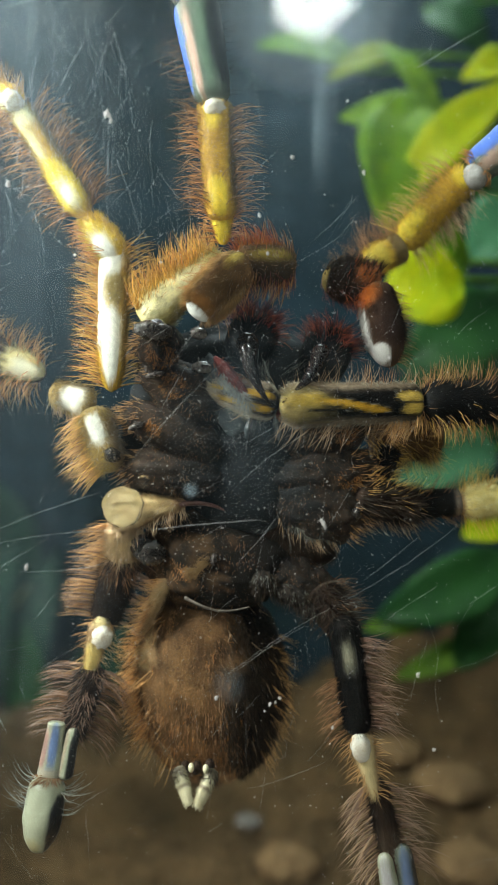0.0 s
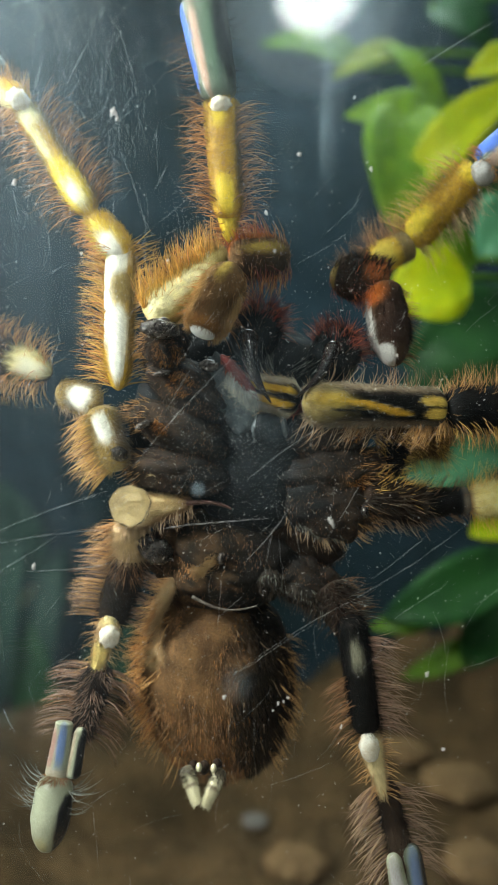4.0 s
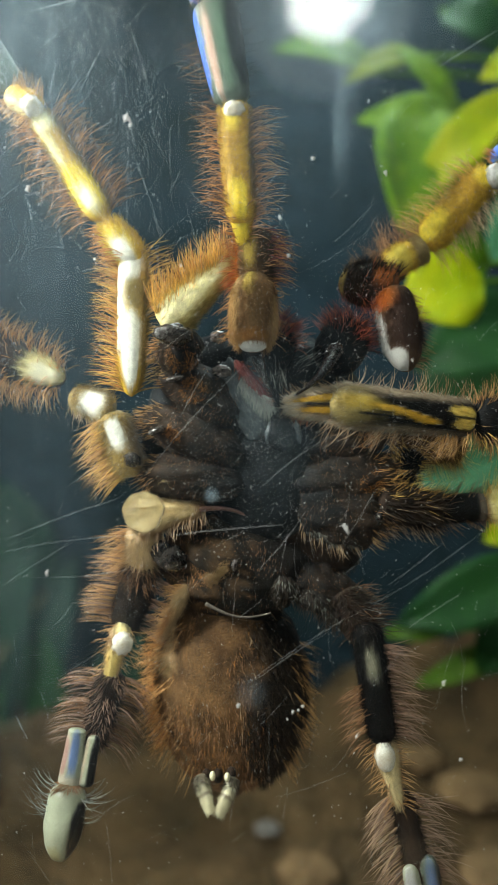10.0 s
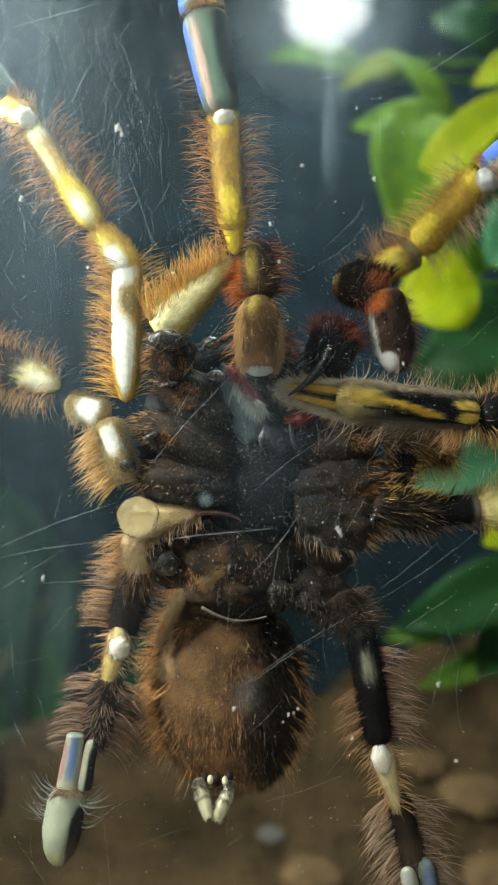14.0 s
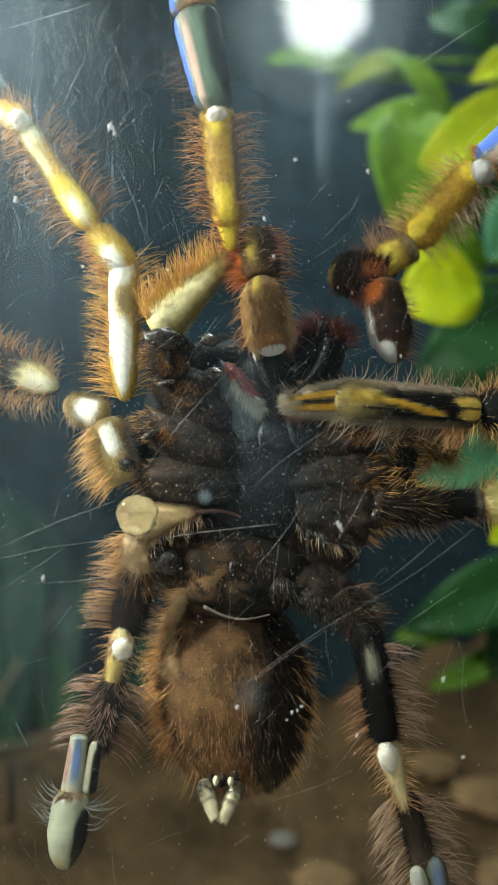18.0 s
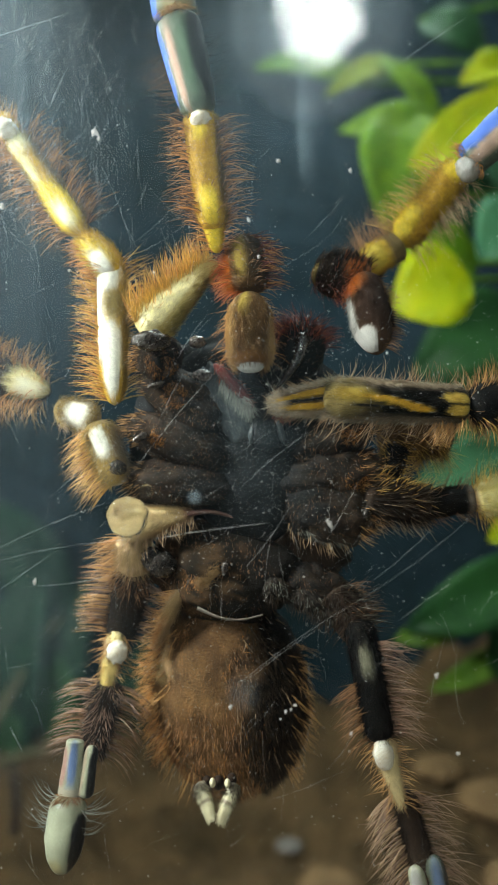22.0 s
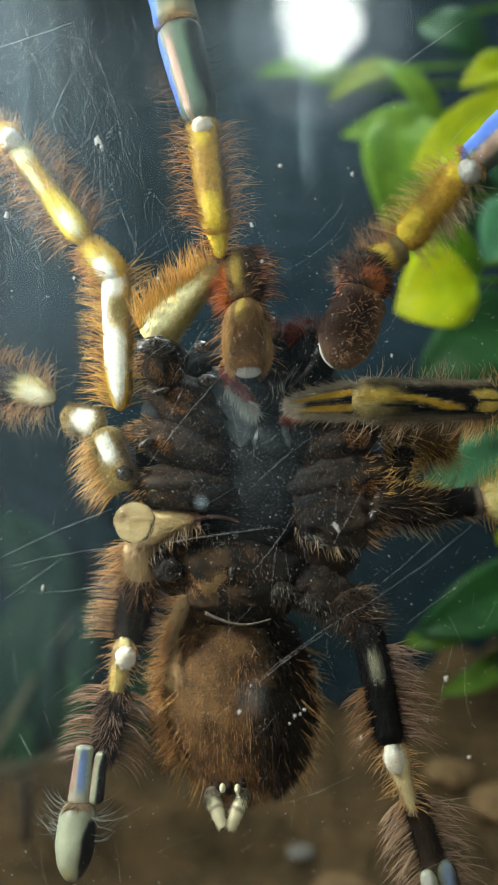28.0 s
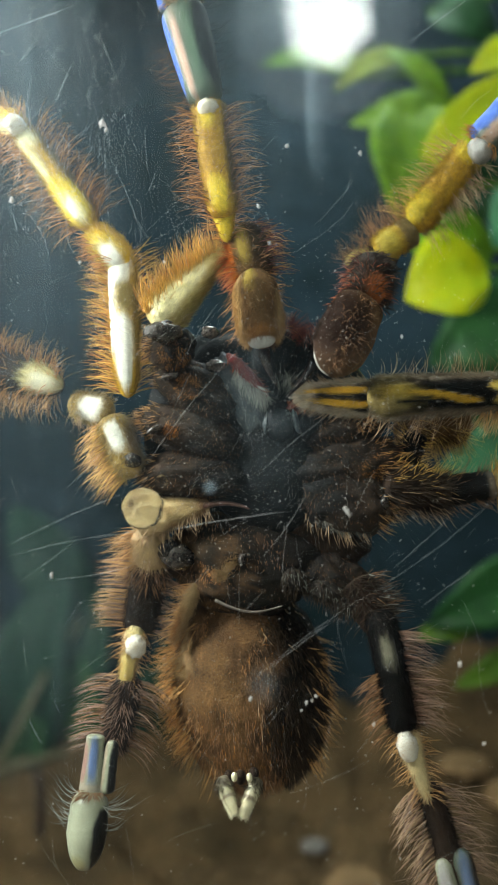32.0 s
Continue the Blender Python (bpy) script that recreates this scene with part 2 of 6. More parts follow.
LAMPGLOW = glow("lit_lamp_diffuser", (0.96, 1.0, 0.97), 24)
HALO = glow("halo_glow_shade", (0.85, 0.95, 1.0), 0.7)


def glass(name, haze=0.0, ior=1.48):
    """Clear glass; haze adds dust film, wiped smears and painted lamp bloom."""
    m = bpy.data.materials.new(name)
    m.use_nodes = True
    nt = m.node_tree
    nt.nodes.remove(nt.nodes["Principled BSDF"])
    g = nt.nodes.new("ShaderNodeBsdfGlass")
    g.inputs["IOR"].default_value, g.inputs["Roughness"].default_value = ior, 0.0
    g.inputs["Color"].default_value = (0.98, 1.0, 0.99, 1)
    out = g.outputs[0]
    if haze:
        tc = nt.nodes.new("ShaderNodeTexCoord")
        cloud, map_, streak = nt.nodes.new("ShaderNodeTexNoise"), nt.nodes.new("ShaderNodeMapping"), nt.nodes.new("ShaderNodeTexNoise")
        cloud.inputs["Scale"].default_value, cloud.inputs["Detail"].default_value = 45, 6
        map_.inputs["Scale"].default_value = (380, 380, 28)
        streak.inputs["Scale"].default_value, streak.inputs["Detail"].default_value = 1.0, 4
        nt.links.new(tc.outputs["Object"], cloud.inputs["Vector"])
        nt.links.new(tc.outputs["Object"], map_.inputs["Vector"])
        nt.links.new(map_.outputs[0], streak.inputs["Vector"])
        a, b, c = (nt.nodes.new("ShaderNodeMapRange") for _ in range(3))
        a.inputs["From Min"].default_value, a.inputs["From Max"].default_value, a.inputs["To Max"].default_value = 0.40, 0.75, haze
        b.inputs["From Min"].default_value, b.inputs["From Max"].default_value, b.inputs["To Max"].default_value = 0.50, 0.80, haze * 0.8
        nt.links.new(cloud.outputs["Fac"], a.inputs["Value"])
        nt.links.new(streak.outputs["Fac"], b.inputs["Value"])
        add = nt.nodes.new("ShaderNodeMath")
        add.operation = "ADD"
        nt.links.new(a.outputs[0], add.inputs[0])
        nt.links.new(b.outputs[0], add.inputs[1])
        total = add.outputs[0]
        for centre, reach, amount in SMEARS_AND_BLOOM:
            far, fall = nt.nodes.new("ShaderNodeVectorMath"), nt.nodes.new("ShaderNodeMapRange")
            stretch = nt.nodes.new("ShaderNodeMapping")
            stretch.inputs["Location"].default_value = [-c / q for c, q in zip(centre, reach)]
            stretch.inputs["Scale"].default_value = [1 / q for q in reach]
            nt.links.new(tc.outputs["Object"], stretch.inputs["Vector"])
            far.operation = "LENGTH"
            nt.links.new(stretch.outputs[0], far.inputs[0])
            fall.interpolation_type = "SMOOTHSTEP"
            fall.inputs["From Min"].default_value, fall.inputs["From Max"].default_value = 1.0, 0.0
            fall.inputs["To Max"].default_value = amount
            nt.links.new(far.outputs["Value"], fall.inputs["Value"])
            grain = nt.nodes.new("ShaderNodeMath")
            grain.operation = "MULTIPLY"
            nt.links.new(fall.outputs[0], grain.inputs[0])
            nt.links.new(streak.outputs["Fac"], grain.inputs[1])
            plus = nt.nodes.new("ShaderNodeMath")
            plus.operation = "ADD"
            nt.links.new(total, plus.inputs[0])
            nt.links.new(grain.outputs[0], plus.inputs[1])
            total = plus.outputs[0]
        d, ms = nt.nodes.new("ShaderNodeBsdfDiffuse"), nt.nodes.new("ShaderNodeMixShader")
        d.inputs["Color"].default_value = (0.60, 0.79, 0.90, 1)
        nt.links.new(total, ms.inputs[0])
        nt.links.new(out, ms.inputs[1])
        nt.links.new(d.outputs[0], ms.inputs[2])
        out = ms.outputs[0]
    nt.links.new(out, nt.nodes["Material Output"].inputs["Surface"])
    return m




def smear_or_bloom(u, v, across, down, amount):
    p = at(u, v, 0) - Vector((0.02, 0, -0.06))
    return (p.x, -0.001, p.z), (across * STEP, 0.05, down * STEP), amount


# haze spots near the lamp's reflection paint its bloom and glare streak
SMEARS_AND_BLOOM = [smear_or_bloom(20, -20, 240, 420, 0.175), smear_or_bloom(578, 190, 22, 190, 0.16), smear_or_bloom(566, 250, 12, 110, 0.12), smear_or_bloom(600, 160, 10, 120, 0.08), smear_or_bloom(585, 40, 260, 130, 0.16), smear_or_bloom(480, 150, 520, 420, 0.07), smear_or_bloom(20, 960, 300, 560, 0.05), smear_or_bloom(50, 330, 270, 560, 0.12),
          smear_or_bloom(355, 876, 18, 18, 0.30), smear_or_bloom(430, 700, 60, 120, 0.05), smear_or_bloom(440, 740, 260, 240, 0.016), smear_or_bloom(470, 850, 110, 120, 0.012), smear_or_bloom(500, 775, 60, 40, 0.04), smear_or_bloom(60, 1180, 240, 420, 0.02), smear_or_bloom(590, 60, 110, 90, 0.22), smear_or_bloom(425, 1220, 40, 45, 0.10)]
GLASS_FRONT = glass("smeared_front_glass", 0.002)
GLASS_SIDE = glass("clear_side_glass")
WATER = glass("water_drop", 0.0, 1.33)


# pigments of markings; the cream tone mixes pale skin with painted overexposed glare
T_YELLOW, T_PALE, T_CREAM_GLARE = (0.88, 0.68, 0.05), (0.84, 0.76, 0.36), (0.74, 0.73, 0.64)
T_BLUE, T_ROSE, T_BLACK = (0.07, 0.15, 0.50), (0.36, 0.22, 0.16), (0.010, 0.011, 0.013)
T_OCHRE, T_WHITE = (0.62, 0.37, 0.04), (0.70, 0.70, 0.66)


# ---- mesh tools ----
def mesh_object(name, verts, faces, mat, parent=None, label="", smooth=True, m=None):
    me = bpy.data.meshes.new(name)
    me.from_pydata([tuple(v) for v in verts], [], faces)
    me.materials.append(mat)
    if smooth:
        me.shade_smooth()
    ob = new(name, me)
    if parent:
        ob.parent = parent
    if m is not None:
        ob.matrix_basis = m
    if label:
        ob["label"] = label
    return ob


def part(name, bm, mat, parent, label="", smooth=True):
    me = bpy.data.meshes.new(name)
    bm.to_mesh(me)
    bm.free()
    me.materials.append(mat)
    if smooth:
        me.shade_smooth()
    ob = new(name, me)
    ob.parent = parent
    if label:
        ob["label"] = label
    return ob


def aim(a, b):
    """The pose with its origin at a, its z axis towards b and its -y side towards the glass."""
    z = (b - a).normalized()
    y = Vector((0, 1, 0))
    y = y - z * y.dot(z)
    y = y.normalized() if y.length > 1e-4 else Vector((0, 0, 1))
    x = y.cross(z)
    m = Matrix((x, y, z)).transposed().to_4x4()
    m.translation = a
    return m


def profile(t, ra, rb, bulge, round_a, round_b, close=0.4):
    r = ra + (rb - ra) * t + bulge * math.sin(math.pi * t)
    if t < round_a:
        r *= math.sqrt(max(0.0, 1 - (1 - t / round_a) ** 2)) * (1 - close) + close
    if t > 1 - round_b:
        r *= math.sqrt(max(0.0, 1 - (1 - (1 - t) / round_b) ** 2)) * (1 - close) + close
    return r


def tube(length, shape, a0=0.0, a1=2 * math.pi, t0=0.0, t1=1.0, lift=0.0, rings=16, sides=18, flat=0.85, rough=0.03, seed=0, ragged=0.0):
    """Points and faces of a rounded limb along z, or of a strip of its surface; angle 0 faces the glass."""
    whole = a1 - a0 > 6.2
    verts, faces, rnd = [], [], random.Random(seed)
    n = sides if whole else sides + 1
    for i in range(rings + 1):
        t = t0 + (t1 - t0) * i / rings
        r = shape(t)
        j0, j1 = (rnd.uniform(-ragged, ragged) for _ in range(2))
        pinch = (1 - abs(2 * i / rings - 1) ** 3) ** 0.5 if not whole else 1.0
        ca, ha = (a0 + a1 + j0 + j1) / 2, (a1 - a0 + j1 - j0) / 2 * max(0.12, pinch)
        for j in range(n):
            k = j / sides
            a = ca + ha * (2 * k - 1) if not whole else a0 + (a1 - a0) * k
            q = r * (1 + rough * noise.noise((math.cos(a) * 2 + seed, math.sin(a) * 2, t * 6))) + lift
            if not whole and (j in (0, n - 1) or i in (0, rings)):
                q -= lift * 1.6
            verts.append((math.sin(a) * q, -math.cos(a) * q * flat, t * length))
    for i in range(rings):
        for j in range(sides):
            a, b = i * n + j, i * n + (j + 1) % n
            faces.append((a, b, b + n, a + n))
    if whole:
        faces += [tuple(range(n))[::-1], tuple(range(rings * n, rings * n + n))]
    return verts, faces


class Segment:
    """A limb segment from a to b; it keeps its shape so that hair and patches can sit on it."""

    def __init__(self, name, animal, a, b, ra, rb, mat, label="", bulge=0.0, round_a=0.12, round_b=0.12, flat=0.9, seed=0, rough=0.05, flip=None, close=0.22):
        z = (b - a).normalized()
        self.flip = flip or (-1 if z.z + z.x * 0.5 < 0 else 1)
        self.length = (b - a).length
        self.shape = lambda t: profile(t, ra, rb, bulge, round_a, round_b, close)
        self.flat, self.seed = flat, seed
        v, f = tube(self.length, self.shape, rings=56, sides=44, flat=flat, seed=seed, rough=rough)
        self.ob = mesh_object(name, v, f, mat, animal, label, m=aim(a, b))

    def patch(self, name, tone, t0, t1, a0, a1, soft=0.10, streak=0.5):
        """A marking in another pigment, from t0 to t1 along the segment and a0 to a1 degrees round it, with a hairy edge."""
        a0, a1 = sorted((a0 * self.flip, a1 * self.flip))
        me = self.ob.data
        if "marking" not in me.attributes:
            me.attributes.new("marking", "FLOAT", "POINT")
            me.attributes.new("pigment", "FLOAT_COLOR", "POINT")
        mask, tint = me.attributes["marking"].data, me.attributes["pigment"].data
        ct, ht, ca, ha = (t0 + t1) / 2, (t1 - t0) / 2, (a0 + a1) / 2, (a1 - a0) / 2
        for n, v in enumerate(me.vertices):
            if v.co.x == 0 and v.co.y == 0:
                continue
            t, a = v.co.z / self.length, math.degrees(math.atan2(v.co.x, -v.co.y / self.flat))
            a = (a - ca + 180) % 360 - 180
            jag = streak * (noise.noise((a * 0.22 + t0 * 50, t * 2.5, self.seed)) * 0.5 + noise.noise((a * 0.06, t * 14, self.seed + 9)) * 0.35)
            d = (abs((t - ct) / ht) ** 2.6 + abs(a / ha) ** 2.6) ** (1 / 2.6) + jag * min(1.0, 0.5)
            k = min(1.0, max(0.0, (1 + soft - d) / (2 * soft)))
            if k > 0:
                k = k * k * (3 - 2 * k)
                old = tint[n].color
                base = tone if mask[n].value < 1e-4 else [o + (c - o) * k for o, c in zip(old, tone)]
                tint[n].color = (*base[:3], 1)
                mask[n].value = max(mask[n].value, k)

    def hair(self, mat, count, length, lean=0.6, t0=0.03, t1=0.97, sides=None, thick=0.00006, curl=0.5, name="bristles", wild=0.35, label=""):
        """Bristles rooted on the segment. sides: middles and spreads of the angles, in degrees; lean: towards the far end."""
        rnd = random.Random(self.seed * 77 + count + int(length * 1e6))
        sides = sides or [(90, 55), (-90, 55)]
        roots = []
        count = int(count * (0.62 if length > 0.0028 else 0.8))
        for n in range(count):
            mid, spread = sides[n % len(sides)]
            a, t = radians(rnd.gauss(mid * self.flip, spread * 0.5)), rnd.uniform(t0, t1)
            r = self.shape(t) * 0.97
            out = Vector((math.sin(a), -math.cos(a), 0))
            root = Vector((out.x * r, out.y * r * self.flat, t * self.length))
            way = (out + Vector((0, 0, lean)) + Vector([rnd.gauss(0, wild) for _ in range(3)]) * 0.7).normalized()
            bend = (Vector((0, 0, 1 if lean >= 0 else -1)) + Vector([rnd.gauss(0, 0.5 if wild > 0.1 else 0.15) for _ in range(3)])) * curl
            roots.append((root, way, bend, length * (rnd.uniform(0.4, 1.2) if wild > 0.1 else rnd.uniform(0.75, 1.1)), thick * rnd.uniform(0.8, 1.4)))
        return hairs(name, roots, mat, self.ob, label, 6 if length > 0.0028 else 4)

    def coat(self, count, length=0.001, lean=0.9, spread=105, thick=0.000028, t0=0.02, t1=0.98):
        """A short dense pile over the side towards the glass, each hair in the pigment of the skin beneath it."""
        me, rnd, roots, tones = self.ob.data, random.Random(self.seed * 31 + count), [], []
        marked = "marking" in me.attributes
        for _ in range(count):
            a, t = radians(rnd.uniform(-spread, spread)), rnd.uniform(t0, t1)
            r = self.shape(t) * 0.99
            out = Vector((math.sin(a), -math.cos(a), 0))
            root = Vector((out.x * r, out.y * r * self.flat, t * self.length))
            way = (out * 0.45 + Vector((0, 0, lean)) + Vector([rnd.gauss(0, 0.22) for _ in range(3)])).normalized()
            bend = Vector((0, 0, lean * 0.3)) + Vector([rnd.gauss(0, 0.3) for _ in range(3)])
            n = int(round(t * 56)) * 44 + int(round(a / (2 * math.pi) * 44)) % 44
            if marked and me.attributes["marking"].data[n].value > 0.6 and min(me.attributes["pigment"].data[n].color[:3]) > 0.5:
                continue
            roots.append((root, way, bend, length * rnd.uniform(0.5, 1.3), thick * rnd.uniform(0.7, 1.3)))
            tone = rnd.uniform(0.8, 1.35)
            tones.append((me.attributes["marking"].data[n].value, [c * tone for c in me.attributes["pigment"].data[n].color[:3]]) if marked else (0.0, (0, 0, 0)))
        ob = hairs("pile", roots, me.materials[0], self.ob, "", 3)
        if marked:
            mark, tint = ob.data.attributes.new("marking", "FLOAT", "POINT"), ob.data.attributes.new("pigment", "FLOAT_COLOR", "POINT")
            mark.data.foreach_set("value", np.repeat([m for m, _ in tones], 10))
            tint.data.foreach_set("color", np.repeat([(*c, 1.0) for _, c in tones], 10, axis=0).ravel())
        return ob


def hairs(name, roots, mat, parent, label="", steps=4):
    verts, faces = [], []
    for root, way, bend, length, thick in roots:
        side = way.cross(Vector((0.3, 0.8, 0.52))).normalized()
        over = way.cross(side)
        base, p, d = len(verts), root.copy(), way.copy()
        for s in range(steps):
            w = thick * 1.25 * (1 - s / steps) ** 0.6
            for k in range(3):
                verts.append(p + side * (w * math.cos(k * 2.0944)) + over * (w * math.sin(k * 2.0944)))
            p = p + d * (length / steps)
            d = (d + bend / steps).normalized()
        verts.append(p)
        for s in range(steps - 1):
            for k in range(3):
                a, b = base + s * 3 + k, base + s * 3 + (k + 1) % 3
                faces.append((a, b, b + 3, a + 3))
        top = base + (steps - 1) * 3
        for k in range(3):
            faces.append((top + k, top + (k + 1) % 3, base + steps * 3))
    ob = mesh_object(name, verts, faces, mat, parent, label)
    ob["kind"] = "stuff"
    return ob


def blob(name, parent, centre, rx, ry, rz, mat, turn=(0, 0, 0), rough=0.06, freq=3.0, seed=0, segs=28, label="", taper=0.0, point=0.0):
    """A lumpy rounded body; taper widens its upper end; its lower end is drawn in by point."""
    bm = bmesh.new()
    bmesh.ops.create_uvsphere(bm, u_segments=segs, v_segments=segs * 2 // 3, radius=1)
    for v in bm.verts:
        n = v.co.copy()
        k = 1 + rough * noise.noise(n * freq + Vector((seed, 0, seed * 0.37))) + rough * 0.4 * noise.noise(n * freq * 3 + Vector((seed, 4, 0)))
        w = (1 + taper * n.z) * (1 - point * max(0.0, -n.z) ** 2)
        v.co = Vector((n.x * rx * w, n.y * ry * w, n.z * rz)) * k
    ob = part(name, bm, mat, parent, label)
    ob.matrix_basis = Matrix.LocRotScale(centre, Euler([radians(a) for a in turn]), None)
    return ob


def fur(ob, mat, count, length, rx, ry, rz, seed, lean=Vector((0, 0, -1)), keep=None, thick=0.00005, taper=0.0, name="fur", flow=0.9, label="", out=0.5):
    """Bristles all over a rounded body, combed along lean."""
    rnd, roots = random.Random(seed), []
    while len(roots) < count:
        n = Vector([rnd.gauss(0, 1) for _ in range(3)]).normalized()
        if keep and not keep(n):
            continue
        w = 1 + taper * n.z
        root = Vector((n.x * rx * w, n.y * ry * w, n.z * rz)) * 0.99
        way = (n * out + lean * flow + Vector([rnd.gauss(0, 0.25) for _ in range(3)])).normalized()
        bend = lean * 0.4 + Vector([rnd.gauss(0, 0.4) for _ in range(3)])
        roots.append((root, way, bend, length * rnd.uniform(0.5, 1.2), thick * rnd.uniform(0.7, 1.2)))
    return hairs(name, roots, mat, ob, label)


def box(name, lo, hi, mat, parent=None, bevel=0.0, label="", m=None):
    bm = bmesh.new()
    bmesh.ops.create_cube(bm, size=1)
    lo, hi = Vector(lo), Vector(hi)
    for v in bm.verts:
        v.co = Vector([(lo[i] + hi[i]) / 2 + v.co[i] * (hi[i] - lo[i]) for i in range(3)])
    if bevel:
        bmesh.ops.bevel(bm, geom=bm.edges[:], offset=bevel, segments=2, affect="EDGES")
    ob = part(name, bm, mat, parent, label, smooth=False)
    return ob


# ---- the room and the terrarium ----
TZ = -0.06      # underside of the terrarium, on the table
TW, TD, TH = 0.17, 0.26, 0.46


def build_room():
    z0 = TZ - 0.75
    tagged(box("floor", (-2.1, -2.9, z0 - 0.05), (2.1, 0.7, z0), FLOORWOOD), "brown wooden floor boards of the room", "floor", kind="structure")
    tagged(box("ceiling", (-2.1, -2.9, z0 + 2.5), (2.1, 0.7, z0 + 2.6), CEILPAINT), "plain white painted ceiling of the room", "ceiling", kind="structure")
    for name, lo, hi in (("wall_north", (-2.1, 0.6, z0), (2.1, 0.7, z0 + 2.5)), ("wall_south", (-2.1, -2.9, z0), (2.1, -2.8, z0 + 2.5)),
                         ("wall_west", (-2.1, -2.8, z0), (-2.0, 0.6, z0 + 2.5)), ("wall_east", (2.0, -2.8, z0), (2.1, 0.6, z0 + 2.5))):
        tagged(box(name, lo, hi, WALLPAINT), "plain dark blue-grey painted wall of the room", "wall", kind="structure")
    table = tagged(new("table"), "oak table that carries the glass terrarium", "table")
    table.location = (0, 0.1, z0)
    top = box("tabletop", (-0.6, -0.32, 0.715), (0.6, 0.30, 0.749), TABLEWOOD, table, 0.004)
    for x in (-0.55, 0.50):
        for y in (-0.28, 0.22):
            box("leg", (x, y, 0), (x + 0.05, y + 0.05, 0.715), TABLEWOOD, table, 0.004)
    lamp = tagged(new("pendant_lamp"), "white pendant lamp, lit, hanging from the ceiling", "lamp")
    lamp.location = PENDANT
    bm = bmesh.new()
    bmesh.ops.create_cone(bm, cap_ends=True, segments=6, radius1=0.125, radius2=0.125, depth=0.012)
    d = part("diffuser", bm, LAMPGLOW, lamp, "glowing six-sided white diffuser", smooth=False)
    d.matrix_basis = look((0, 0.005, -0.004), (0, 1, -0.45)) @ pose(0, 0, 0, 0, 0, 12)
    # glowing shade added to imitate the bloom round the lamp's reflection
    bm = bmesh.new()
    bmesh.ops.create_cone(bm, cap_ends=True, segments=32, radius1=0.26, radius2=0.05, depth=0.08)
    s = part("shade", bm, HALO, lamp, "wide glowing shade added for the lamp halo")
    s.matrix_basis = look((0, -0.05, 0.018), (0, -1.05, 0.468))
    box("cord", (-0.003, -0.063, 0.03), (0.003, -0.057, z0 + 2.5 - PENDANT.z), PLASTIC, lamp)
    desk = tagged(new("desk_lamp"), "white desk lamp, lit, beside the terrarium", "lamp")
    desk.location = (KEY_EYE.x - 0.12, KEY_EYE.y, TZ)
    bm = bmesh.new()
    bmesh.ops.create_cone(bm, cap_ends=True, segments=24, radius1=0.07, radius2=0.06, depth=0.02, matrix=Matrix.Translation((0, 0, 0.0105)))
    part("base", bm, ENAMEL, desk)
    box("stem", (-0.006, -0.006, 0.02), (0.006, 0.006, KEY_EYE.z - TZ + 0.09), ENAMEL, desk, 0.002)
    bm = bmesh.new()
    bmesh.ops.create_cone(bm, cap_ends=False, segments=28, radius1=0.05, radius2=0.02, depth=0.07)
    part("shade", bm, ENAMEL, desk).matrix_basis = look((0.085, -0.012, KEY_EYE.z - TZ + 0.05), (0.40, 0.17, KEY_EYE.z - TZ - 0.24)) @ pose(0, 0, 0, 0, 180, 0) @ pose(0, 0, 0, 0, 180, 0)


def soil_top(x, y):
    """Height of the soil: humps, and a mound towards the plant's corner."""
    x -= 0.02
    h = 0.045 + 0.014 * noise.noise((x * 18, y * 18, 2)) + 0.009 * noise.noise((x * 60, y * 60, 5)) + 0.004 * noise.noise((x * 150, y * 150, 7))
    return TZ + h + 0.052 * math.exp(-((x - 0.070) ** 2 / 0.0050 + (y - 0.20) ** 2 / 0.0018))


def on_soil(u, v):
    """Depth at which the line through plan place u, v meets the soil, millimetres."""
    d = 20.0
    while d < 245 and at(u, v, d).z > soil_top(at(u, v, d).x, at(u, v, d).y):
        d += 1.0
    return d


